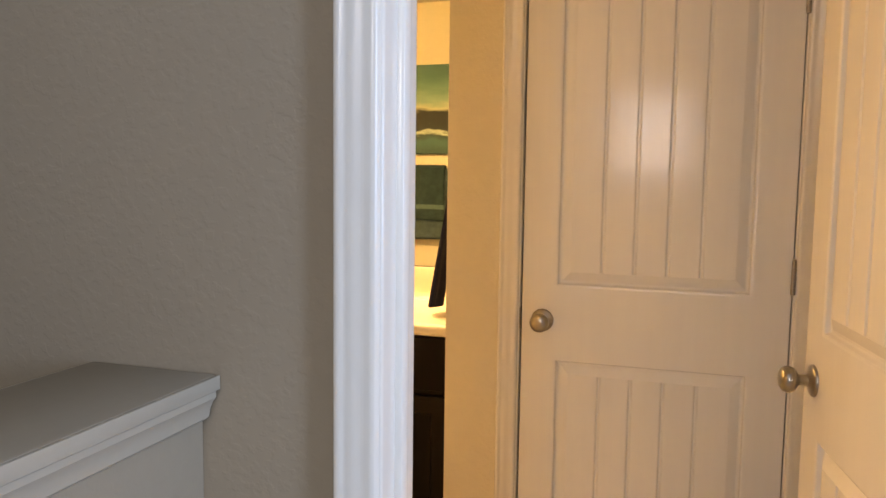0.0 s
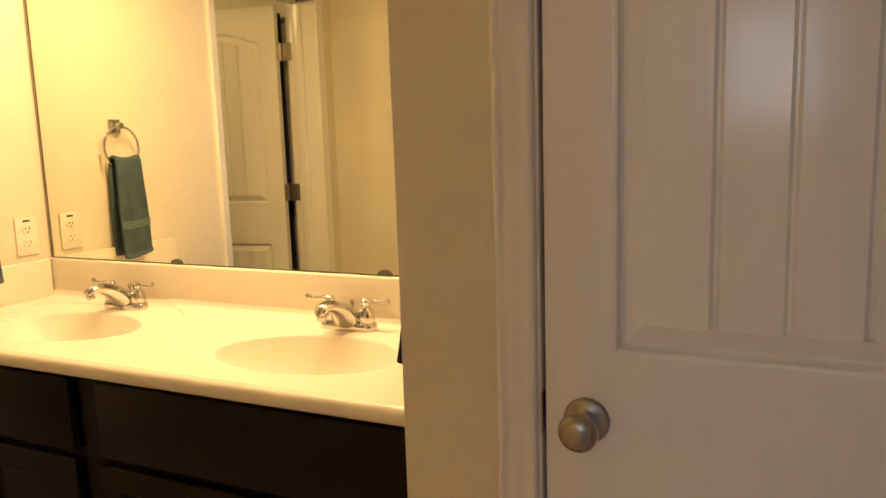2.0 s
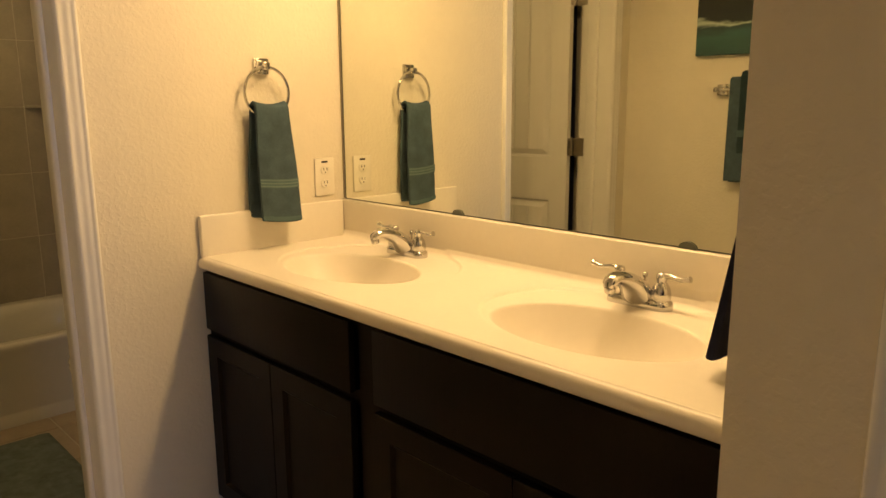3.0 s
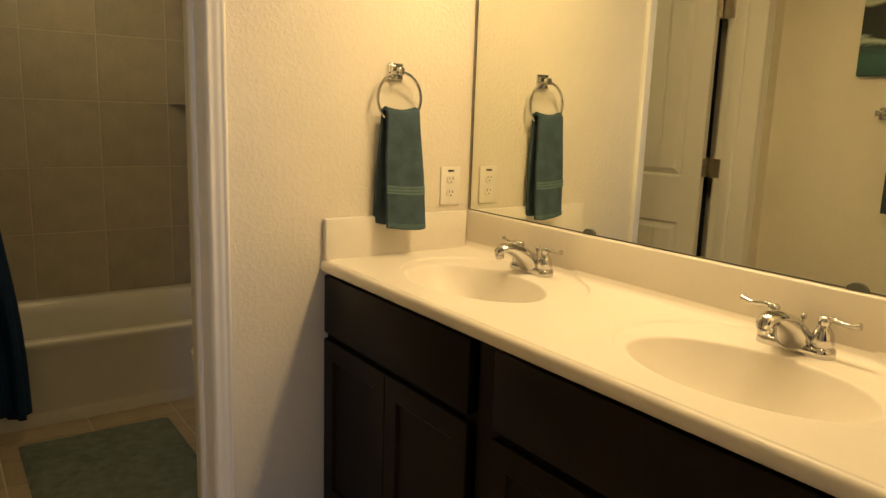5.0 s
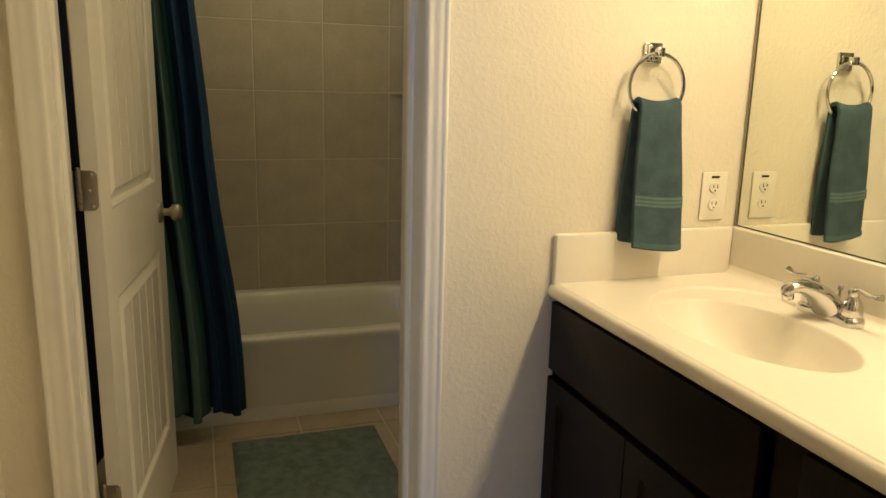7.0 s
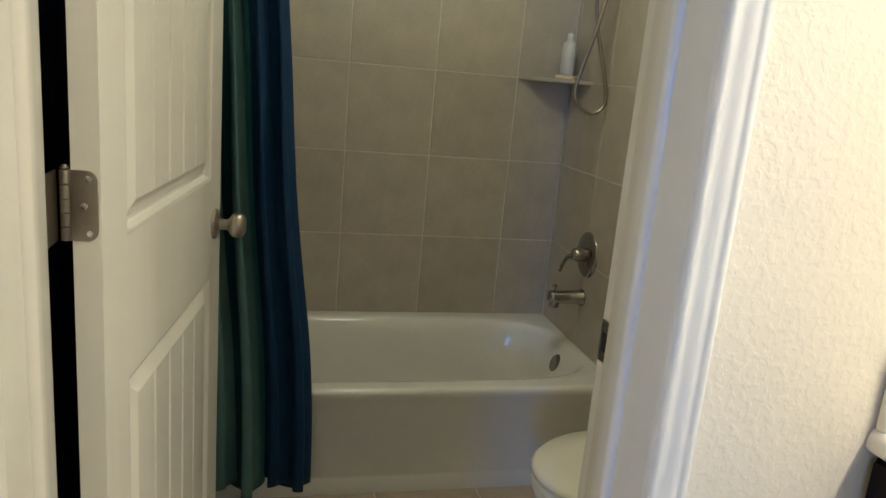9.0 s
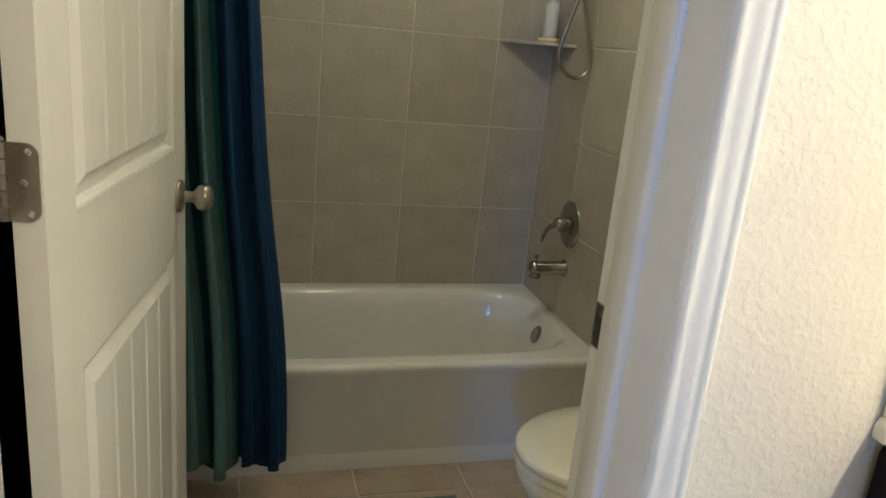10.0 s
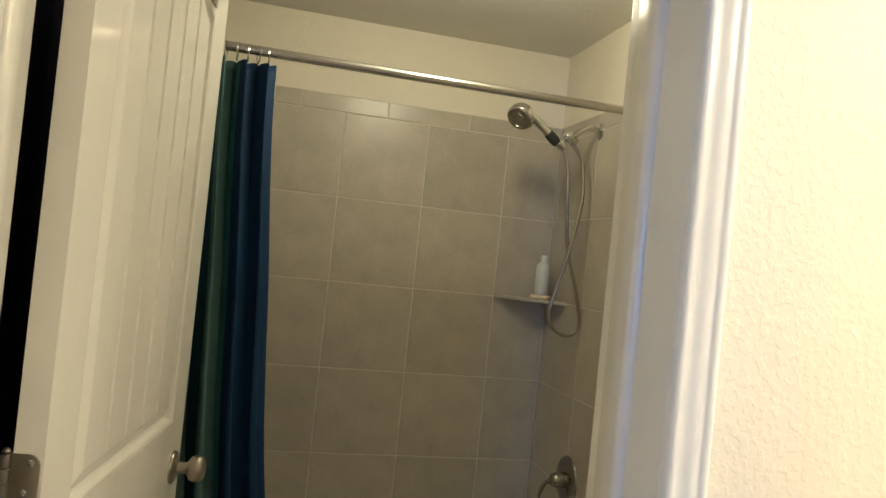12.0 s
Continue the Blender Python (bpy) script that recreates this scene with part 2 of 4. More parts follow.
def smooth_path(pts, steps=6):
    """A Catmull-Rom curve through the points."""
    p = [Vector(q) for q in pts]
    p = [2 * p[0] - p[1], *p, 2 * p[-1] - p[-2]]
    out = []
    for i in range(1, len(p) - 2):
        for s in range(steps):
            t = s / steps
            out.append(0.5 * ((2 * p[i]) + (p[i + 1] - p[i - 1]) * t + (2 * p[i - 1] - 5 * p[i] + 4 * p[i + 1] - p[i + 2]) * t * t
                              + (3 * p[i] - p[i - 1] - 3 * p[i + 1] + p[i + 2]) * t ** 3))
    out.append(p[-2])
    return out


def tube(bm, pts, radius, seg=10, flat=1.0):
    """A round bar along points; radius may be a list; flat squeezes it along its second axis."""
    pts = [Vector(q) for q in pts]
    n = len(pts)
    up = Vector((0.13, 0.21, 0.97))
    rings = []
    for i, q in enumerate(pts):
        d = (pts[min(i + 1, n - 1)] - pts[max(i - 1, 0)]).normalized()
        side = d.cross(up)
        if side.length < 0.05:
            side = d.cross(Vector((1, 0, 0)))
        side.normalize()
        up2 = side.cross(d).normalized()
        up = up2
        r = radius[i] if isinstance(radius, (list, tuple)) else radius
        rings.append([bm.verts.new(q + side * r * math.cos(2 * math.pi * k / seg) + up2 * r * flat * math.sin(2 * math.pi * k / seg)) for k in range(seg)])
    for a, b in zip(rings, rings[1:]):
        for k in range(seg):
            bm.faces.new((a[k], a[(k + 1) % seg], b[(k + 1) % seg], b[k]))
    bm.faces.new(rings[0])
    bm.faces.new(rings[-1])
    return bm


def torus(bm, m, big, small, seg=40, sub=10):
    vs = [[bm.verts.new(m @ Vector(((big + small * math.cos(2 * math.pi * j / sub)) * math.cos(2 * math.pi * i / seg),
                                    (big + small * math.cos(2 * math.pi * j / sub)) * math.sin(2 * math.pi * i / seg),
                                    small * math.sin(2 * math.pi * j / sub)))) for j in range(sub)] for i in range(seg)]
    for i in range(seg):
        for j in range(sub):
            bm.faces.new((vs[i][j], vs[(i + 1) % seg][j], vs[(i + 1) % seg][(j + 1) % sub], vs[i][(j + 1) % sub]))
    return bm


def prism(bm, poly, y0, y1):
    """Extrudes a polygon of (x, z) from y0 to y1."""
    a = [bm.verts.new((x, y0, z)) for x, z in poly]
    b = [bm.verts.new((x, y1, z)) for x, z in poly]
    bm.faces.new(a)
    bm.faces.new(list(reversed(b)))
    n = len(poly)
    for i in range(n):
        bm.faces.new((a[i], b[i], b[(i + 1) % n], a[(i + 1) % n]))
    return bm


def sheet(bm, us, vs, fn, closed=False):
    """A grid of points fn(u, v)."""
    g = [[bm.verts.new(fn(u, v)) for v in vs] for u in us]
    for a, b in zip(g, g[1:]):
        for j in range(len(vs) - 1):
            bm.faces.new((a[j], a[j + 1], b[j + 1], b[j]))
    return g


def steps(a, b, n):
    return [a + (b - a) * i / n for i in range(n + 1)]


def sm(t):
    t = max(0.0, min(1.0, t))
    return t * t * (3 - 2 * t)

# ---- plan, in metres ----
XT = -2.286      # wall with the towel ring
XTB = -2.464     # its far face, in the tub room
YM = 2.181       # mirror glass
YN = 2.187       # wall behind the mirror
YE, YH = 0.460, 0.338   # entry wall: bathroom face, hall face
YC = 1.568       # closet wall
XRET = -0.666    # return wall beside the vanity
XR = 0.400       # wall behind the entry door
XB, XF = -4.219, -3.507  # tiled back wall, tub front
YTE, YTS = 1.959, 0.440  # tub ends
ZRIM = 0.358
J0, J1 = 0.600, 1.328    # tub-room doorway
E0, E1 = -0.368, 0.372   # entry doorway
C0, C1 = -0.438, 0.289   # closet doorway
HEAD = 2.045
CEIL, CEIL_TUB = 2.44, 2.252
Q = 0.0186  # thickness of door-frame boards and shim


def wall(name, boxes, mat, label):
    bm = bmesh.new()
    for b in boxes:
        bx(bm, *b)
    ob = part(name, bm, mat, weld=False)
    return tagged(ob, label, "wall", kind="structure")


wall("wall_north", [(XTB, XR + 0.1, YN, YN + 0.12, 0, CEIL)], M_WALL, "warm white textured wall behind the vanity mirror")
wall("wall_towel", [(XTB, XT, J1 + Q, YN, 0, CEIL), (XTB, XT, YE, J0 - Q, 0, CEIL), (XTB, XT, J0 - Q, J1 + Q, HEAD + Q, CEIL)], M_WALL,
     "cream knockdown-textured wall with the tub-room doorway")
wall("wall_entry", [(XT - 0.2, E0 - Q, YH + 0.006, YE, 0, CEIL), (E1 + Q, XR + 0.1, YH + 0.006, YE, 0, CEIL), (E0 - Q, E1 + Q, YH + 0.006, YE, HEAD + Q, CEIL)], M_WALL,
     "cream textured wall with the entry doorway")
wall("wall_closet", [(XRET, C0 - Q, YC, YC + 0.115, 0, CEIL), (C1 + Q, XR, YC, YC + 0.115, 0, CEIL), (C0 - Q, C1 + Q, YC, YC + 0.115, HEAD + Q, CEIL)], M_WALL,
     "cream textured wall round the closet door")
wall("wall_return", [(XRET, XRET + 0.115, YC + 0.115, YN, 0, CEIL)], M_WALL, "cream textured side wall at the vanity's end")
wall("wall_east", [(XR, XR + 0.1, YE, YN, 0, CEIL)], M_WALL, "cream textured wall behind the open entry door")
wall("wall_toilet_north", [(-3.44, XTB, YN, YN + 0.12, 0, CEIL)], M_WALL, "cream textured wall behind the toilet")
wall("wall_plumbing", [(XB - 0.1, -3.44, YTE + 0.008, YN + 0.12, 0, CEIL)], M_WALL, "painted wall above the tub's tiled end")
wall("wall_tub_back", [(XB - 0.12, XB - 0.008, YTS - 0.1, YN + 0.12, 0, CEIL)], M_WALL, "painted wall above the tub's tiled back")
wall("wall_tub_south", [(XB - 0.12, XTB, YTS - 0.1, YTS, 0, CEIL)], M_WALL, "cream textured wall behind the tub-room door")
wall("wall_hall_face", [(-2.6, E0 - Q, YH, YH + 0.006, 0, CEIL), (E1 + Q, 2.3, YH, YH + 0.006, 0, CEIL), (E0 - Q, E1 + Q, YH, YH + 0.006, HEAD + Q, CEIL)], M_HALL,
     "greige textured hall wall beside the entry doorway")
WX0, WX1, WZ0, WZ1 = -0.50, 0.08, 1.35, 2.05
wall("wall_hall_south", [(-2.6, WX0, -2.32, -2.2, 0, CEIL), (WX1, 2.3, -2.32, -2.2, 0, CEIL), (WX0, WX1, -2.32, -2.2, 0, WZ0), (WX0, WX1, -2.32, -2.2, WZ1, CEIL)],
     M_HALL, "greige hall wall with the window")
wall("wall_hall_east", [(2.2, 2.3, -2.2, -0.80, 0, CEIL), (2.2, 2.3, -0.24, YH, 0, CEIL), (2.2, 2.3, -0.80, -0.24, 0, 0.95), (2.2, 2.3, -0.80, -0.24, 2.08, CEIL)], M_HALL, "greige hall end wall")
wall("wall_stair", [(-2.6, -2.5, -2.2, YH, 0, CEIL)], M_HALL, "greige wall over the stairs")

for nm, b, mt, lb in (("ceiling", (XTB, XR + 0.1, YE - 0.06, YN + 0.1, CEIL, CEIL + 0.1), M_CEIL, "white textured bathroom ceiling"),
                      ("ceiling_tub", (XB - 0.1, XTB, YTS - 0.1, YN + 0.1, CEIL_TUB, CEIL_TUB + 0.1), M_CEIL, "white textured ceiling over tub and toilet"),
                      ("ceiling_hall", (-2.6, 2.3, -2.32, YE - 0.06, CEIL, CEIL + 0.1), M_CEIL, "white textured hall ceiling")):
    tagged(part(nm, box_bm(*b), mt), lb, "ceiling", kind="structure")
floor = tagged(part("floor", box_bm(XB - 0.1, XR + 0.1, YH, YN + 0.1, -0.1, -0.003), M_GROUT), "beige tiled bathroom floor with pale grout", "floor", kind="structure")
tagged(part("floor_hall", box_bm(-2.6, 2.3, -2.32, YH, -0.1, 0.004), M_CARPET), "beige cut-pile hall carpet", "floor", kind="structure")

# ---- trim ----
CASING = ((-0.001, 0.0), (-0.0004, 0.0025), (0.0006, 0.0050), (0.0022, 0.0076), (0.0045, 0.0098), (0.0075, 0.0110), (0.010, 0.0113), (0.014, 0.0110), (0.018, 0.0111), (0.022, 0.0118), (0.026, 0.0131),
          (0.030, 0.0143), (0.034, 0.0150), (0.038, 0.0151), (0.042, 0.0150), (0.0445, 0.0158), (0.047, 0.0174), (0.050, 0.0183), (0.053, 0.0184), (0.056, 0.0174), (0.058, 0.0150), (0.058, 0.0))


def casing(name, a0, a1, head, to_world, label, wide=1.0, reveal=0.005):
    """Moulded casing round three sides of an opening; to_world(a, out, z)."""
    bm = bmesh.new()
    strips = []
    for w, t in CASING:
        w = w * wide + reveal
        strips.append([bm.verts.new(to_world(a, t, z)) for a, z in ((a0 - w, 0.0), (a0 - w, head + w), (a1 + w, head + w), (a1 + w, 0.0))])
    for p, q in zip(strips, strips[1:]):
        for i in range(3):
            bm.faces.new((p[i], p[i + 1], q[i + 1], q[i]))
    return tagged(part(name, bm, M_TRIM, sharp=50), label, "door trim", kind="structure")


def jamb(name, a0, a1, d0, d1, head, to_world, stop, label):
    """Liner of a doorway between depths d0 and d1, with a stop strip; to_world(a, depth, z)."""
    bm = bmesh.new()

    def block(a, b, c, d, z0, z1):
        v = [bm.verts.new(to_world(x, y, z)) for x in (a, b) for y in (c, d) for z in (z0, z1)]
        for f in ((0, 1, 3, 2), (4, 6, 7, 5), (0, 4, 5, 1), (2, 3, 7, 6), (0, 2, 6, 4), (1, 5, 7, 3)):
            bm.faces.new([v[i] for i in f])
    lo, hi = d0 - 0.001, d1 + 0.001
    block(a0 - 0.018, a0, lo, hi, 0, head)
    block(a1, a1 + 0.018, lo, hi, 0, head)
    block(a0 - 0.018, a1 + 0.018, lo, hi, head, head + 0.018)
    bmesh.ops.bevel(bm, geom=list(bm.edges), offset=0.0055, segments=4, profile=0.5, affect="EDGES")
    s0, s1 = stop
    old = set(bm.edges)
    block(a0, a1, s0 + 0.012, s1, head - 0.011, head)
    bmesh.ops.bevel(bm, geom=[e for e in bm.edges if e not in old], offset=0.004, segments=4, profile=0.5, affect="EDGES")
    # side stops: a quarter round towards the room, square towards the door
    curve = [(s0 + 0.012 * (1 - math.cos(math.pi / 2 * i / 10)), 0.011 * math.sin(math.pi / 2 * i / 10)) for i in range(11)] + [(s1 - 0.002, 0.011), (s1, 0.009), (s1, 0.0)]
    for at_, sgn in ((a0, 1), (a1, -1)):
        lines = [[bm.verts.new(to_world(at_ + sgn * h, d, z)) for d, h in curve] for z in (0.0, head - 0.011)]
        for i in range(len(curve) - 1):
            bm.faces.new((lines[0][i], lines[0][i + 1], lines[1][i + 1], lines[1][i]))
    return tagged(part(name, bm, M_TRIM, weld=False, sharp=60), label, "door frame", kind="structure")


jamb("door_frame_tub", J0, J1, 0.0, XT - XTB, HEAD, lambda a, d, z: (XT - d, a, z), (0.080, 0.136), "white painted frame of the tub-room doorway")
casing("trim_tub_door", J0, J1, HEAD, lambda a, t, z: (XT + t, a, z), "white moulded casing round the tub-room doorway", 0.86, 0.001)
casing("trim_tub_door_inside", J0, J1, HEAD, lambda a, t, z: (XTB - t, a, z), "white moulded casing inside the tub room")
jamb("door_frame_entry", E0, E1, 0.0, YE - YH, HEAD, lambda a, d, z: (a, YE - d, z), (0.045, 0.078), "white painted frame of the entry doorway")
casing("trim_entry_hall", E0, E1, HEAD, lambda a, t, z: (a, YH - t, z), "white moulded casing on the hall side")
casing("trim_entry_inside", E0, E1, HEAD, lambda a, t, z: (a, YE + t, z), "white moulded casing inside the bathroom entry")
jamb("door_frame_closet", C0, C1, 0.0, 0.115, HEAD, lambda a, d, z: (a, YC + d, z), (0.042, 0.075), "white painted frame of the closet door")
casing("trim_closet", C0, C1, HEAD, lambda a, t, z: (a, YC - t, z), "white moulded casing round the closet door")


def baseboard(name, boxes):
    bm = bmesh.new()
    for b in boxes:
        bx(bm, *b, bevel=0.004, seg=1)
    tagged(part(name, bm, M_TRIM, weld=False), "white painted baseboard along the wall", "baseboard", kind="structure")


baseboard("baseboard", [(XT, XT + 0.012, J1 + 0.065, 1.70, 0, 0.085), (XRET, C0 - 0.065, YC - 0.012, YC, 0, 0.085), (XR - 0.012, XR, YE, YC, 0, 0.085),
                        (XT, E0 - 0.065, YE, YE + 0.012, 0, 0.085)])
baseboard("baseboard_hall", [(-0.60, E0 - 0.065, YH - 0.012, YH, 0, 0.085)])
baseboard("baseboard_tub_room", [(-3.44, XTB, YN - 0.012, YN, 0, 0.085), (XF + 0.02, XTB, YTS, YTS + 0.012, 0, 0.085)])

# ---- hall: half wall and window ----
half = thing("half_wall", pose(-0.722, YH, 0), "low painted stair wall with a white moulded cap, coloured darker for shade", "half wall", kind="structure")
part("wall_body", box_bm(-0.085, 0.080, -2.1, -0.001, 0, 1.020), M_HALL, half)
part("cap", box_bm(-0.108, 0.108, -2.1, -0.002, 1.024, 1.048, bevel=0.006), M_CAPSHADE, half, "white cap board with its shade put into a grey-brown colour")
# thin edge strips and mouldings carry the lighter tone of the cap's lit sides
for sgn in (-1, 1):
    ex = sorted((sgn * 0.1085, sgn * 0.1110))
    part("nosing", box_bm(*ex, -2.1, -0.002, 1.026, 1.046, bevel=0.001, seg=2), M_CAPEDGE, half, "white cap edge strip in a dimmed tone, lighter than the shaded top")
    bm = bmesh.new()
    prof = ((0.0, 1.023), (0.022, 1.023), (0.022, 1.014), (0.017, 1.008), (0.012, 0.996), (0.010, 0.985), (0.004, 0.980), (0.0, 0.978))
    rows_ = [[bm.verts.new((sgn * (0.0825 + w), y, z)) for w, z in prof] for y in (-2.1, -0.003)]
    for i in range(len(prof) - 1):
        bm.faces.new((rows_[0][i], rows_[0][i + 1], rows_[1][i + 1], rows_[1][i]))
    part("moulding", bm, M_CAPEDGE, half)

win = thing("window_1", pose(0, -2.26, 0), "white vinyl hall window with daylight behind it", "window", kind="structure")
bm = bmesh.new()
for b in ((WX0, WX0 + 0.035, WZ0, WZ1), (WX1 - 0.035, WX1, WZ0, WZ1), (WX0 + 0.035, WX1 - 0.035, WZ0, WZ0 + 0.035), (WX0 + 0.035, WX1 - 0.035, WZ1 - 0.035, WZ1)):
    bx(bm, b[0], b[1], -0.03, 0.03, b[2], b[3])
part("window_frame", bm, M_GLASSF, win, weld=False)
pane = part("pane", box_bm(WX0 + 0.036, WX1 - 0.036, -0.004, 0.002, WZ0 + 0.036, WZ1 - 0.036), M_GLASS, win)
pane.visible_shadow = False

win2 = thing("window_2", pose(2.25, 0, 0), "white vinyl side window with daylight behind it", "window", kind="structure")
bm = bmesh.new()
for b in ((-0.80, -0.765, 0.95, 2.08), (-0.275, -0.24, 0.95, 2.08), (-0.765, -0.275, 0.95, 0.985), (-0.765, -0.275, 2.045, 2.08), (-0.765, -0.275, 1.485, 1.515)):
    bx(bm, -0.03, 0.03, b[0], b[1], b[2], b[3])
part("window_frame", bm, M_GLASSF, win2, weld=False)
for z0, z1 in ((0.986, 1.484), (1.516, 2.044)):
    part("pane", box_bm(-0.002, 0.004, -0.764, -0.276, z0, z1), M_GLASS, win2).visible_shadow = False

# ---- doors ----
T = 0.035


def inset(poly, d):
    """Moves a closed outline of (x, z) inwards by d."""
    n = len(poly)
    out = []
    for i in range(n):
        a, b, c = Vector(poly[i - 1]), Vector(poly[i]), Vector(poly[(i + 1) % n])
        d1, d2 = (b - a).normalized(), (c - b).normalized()
        n1, n2 = Vector((-d1.y, d1.x)), Vector((-d2.y, d2.x))
        h = (n1 + n2)
        h = h / max(0.25, h.dot(n1))
        out.append((b.x + h.x * d, b.y + h.y * d))
    return out


MOULD = ((0.0, 0.0), (0.003, -0.0006), (0.007, -0.0030), (0.010, -0.0110), (0.013, -0.0140), (0.018, -0.0138), (0.028, -0.0086), (0.041, -0.0026), (0.045, -0.0012))


def plank_door(name, width, m, label, kind="structure", hinge_side=1, knob_sides=(-1, 1)):
    """Two-panel plank door with an arched upper panel; its hinge edge is the local z axis."""
    h = 2.03
    d = thing(name, m, label, "door", kind=kind)
    st = 0.094
    x0, x1 = st, width - st
    low = [(x0, 0.215), (x1, 0.215), (x1, 0.812), (x0, 0.812)]
    rise = 0.065
    zt = 1.850
    arch = [(x1 + (x0 - x1) * i / 14, zt + rise * math.sin(math.pi * i / 14) ** 1.0) for i in range(15)]
    up = [(x0, 1.022), (x1, 1.022), *arch]
    bm = bmesh.new()
    bx(bm, 0, x0, -T / 2, T / 2, 0.01, h)
    bx(bm, x1, width, -T / 2, T / 2, 0.01, h)
    bx(bm, x0, x1, -T / 2, T / 2, 0.01, 0.215)
    bx(bm, x0, x1, -T / 2, T / 2, 0.812, 1.022)
    prism(bm, [(x0, h), *reversed(arch), (x1, h)], -T / 2, T / 2)
    part("slab", bm, M_DOOR, d, weld=False)
    for pname, poly in (("lower_panel", low), ("upper_panel", up)):
        bm = bmesh.new()
        for s in (-1, 1):
            loops = []
            for off, ht in MOULD:
                loops.append([bm.verts.new((x, s * (T / 2 + ht), z)) for x, z in inset(poly, off)])
            for a, b in zip(loops, loops[1:]):
                n = len(a)
                for i in range(n):
                    bm.faces.new((a[i], a[(i + 1) % n], b[(i + 1) % n], b[i]))
            # plank field with V grooves
            fx0, fx1 = x0 + 0.044, x1 - 0.044
            n_gr = int(round((x1 - x0 - 0.088) / 0.081))
            gap = (x1 - x0 - 0.088) / n_gr
            xs_, ds_ = [fx0], [0.0]
            for k in range(1, n_gr):
                gx = x0 + 0.044 + gap * k
                xs_ += [gx - 0.0066, gx - 0.0016, gx + 0.0016, gx + 0.0066]
                ds_ += [0.0, -0.0062, -0.0062, 0.0]
                for extra in (0.3, 0.5, 0.7):
                    xs_.append(gx + gap * extra)
                    ds_.append(0.0)
            xs_.append(fx1)
            ds_.append(0.0)
            zb = poly[0][1] + 0.044
            top = sorted(inset(poly, 0.044)[2:])
            tops = np.interp(xs_, [p[0] for p in top], [p[1] for p in top])
            f, under = T / 2 - 0.0012, T / 2 - 0.0098
            lv = [[bm.verts.new((x, s * under, zb - 0.016)) for x in xs_],
                  [bm.verts.new((x, s * (f + q), zb)) for x, q in zip(xs_, ds_)],
                  [bm.verts.new((x, s * (f + q), z)) for x, q, z in zip(xs_, ds_, tops)],
                  [bm.verts.new((x, s * under, z + 0.016)) for x, z in zip(xs_, tops)]]
            for lo, hi in zip(lv, lv[1:]):
                for i in range(len(xs_) - 1):
                    bm.faces.new((lo[i], lo[i + 1], hi[i + 1], hi[i]))
        part(pname, bm, M_DOOR, d, sharp=22, weld=False)
    for s in knob_sides:
        rot = Matrix.Translation((width - 0.060, s * T / 2, 0.923)) @ Matrix.Rotation(radians(-90 * s), 4, "X")
        bm = bmesh.new()
        lathe(bm, ((0.033, 0.0), (0.033, 0.004), (0.030, 0.007), (0.019, 0.010), (0.012, 0.013), (0.011, 0.028), (0.014, 0.032), (0.024, 0.038), (0.0275, 0.047),
                   (0.0275, 0.054), (0.024, 0.061), (0.017, 0.0655), (0.006, 0.067)), rot, 28)
        part("knob", bm, M_NICKEL, d, "satin nickel round knob", sharp=50)
    bm = box_bm(width - 0.0005, width + 0.0012, -0.0125, 0.0125, 0.895, 0.951, bevel=0.0004, seg=1)
    part("latch_plate", bm, M_NICKEL, d)
    for zc in (0.325, 1.080, 1.802):
        bm = bmesh.new()
        # rounded leaf on the door's edge
        r, y0, y1, z0, z1 = 0.014, -T / 2 + 0.003, T / 2 + 0.002, zc - 0.0445, zc + 0.0445
        if hinge_side < 0:
            y0, y1 = -T / 2 - 0.002, T / 2 - 0.003
        pts = []
        free = y0 if hinge_side > 0 else y1
        inn = y1 if hinge_side > 0 else y0
        sg = 1 if hinge_side > 0 else -1
        pts = [(inn, z0)] + [(free + sg * (r - r * math.sin(a)), z0 + r - r * math.cos(a)) for a in steps(0, math.pi / 2, 6)]
        pts += [(free + sg * (r - r * math.cos(a)), z1 - r + r * math.sin(a)) for a in steps(0, math.pi / 2, 6)] + [(inn, z1)]
        fa = [bm.verts.new((-0.0022, y, z)) for y, z in pts]
        fb = [bm.verts.new((0.001, y, z)) for y, z in pts]
        bm.faces.new(fa)
        for i in range(len(pts)):
            bm.faces.new((fa[i], fb[i], fb[(i + 1) % len(pts)], fa[(i + 1) % len(pts)]))
        by = sg * (T / 2 + 0.0065)
        for k in range(5):
            lathe(bm, ((0.0055, 0.0003), (0.0062, 0.001), (0.0062, 0.0166), (0.0055, 0.0173)), pose(-0.0025, by, z0 + k * 0.0178), 12)
        lathe(bm, ((0.0045, 0.0), (0.0055, 0.002), (0.003, 0.006)), pose(-0.0025, by, z1), 10)
        hg = part("hinge", bm, M_NICKEL, d, "satin nickel butt hinge", weld=False)
        bm = bmesh.new()
        for sy, sz in ((0.010, 0.0345), (0.016, 0.0), (0.010, -0.0345)):
            q = free + sg * sy
            lathe(bm, ((0.0042, 0.0), (0.0042, 0.0008), (0.0030, 0.0013), (0.0008, 0.0009)), Matrix.Translation((-0.0022, q, zc + sz)) @ Matrix.Rotation(radians(-90), 4, "Y"), 10)
        part("screws", bm, M_CHROME, hg, weld=False)
    return d


plank_door("door_closet", 0.717, pose(0.2855, YC + T / 2 + 0.001, 0, 0, 0, 180), "closed white two-panel plank closet door with nickel knob", hinge_side=1, knob_sides=(1,))
plank_door("door_tub", 0.714, pose(-2.500, 0.6345, 0, 0, 0, 172.3), "white arched plank door standing open into the tub room", hinge_side=1)
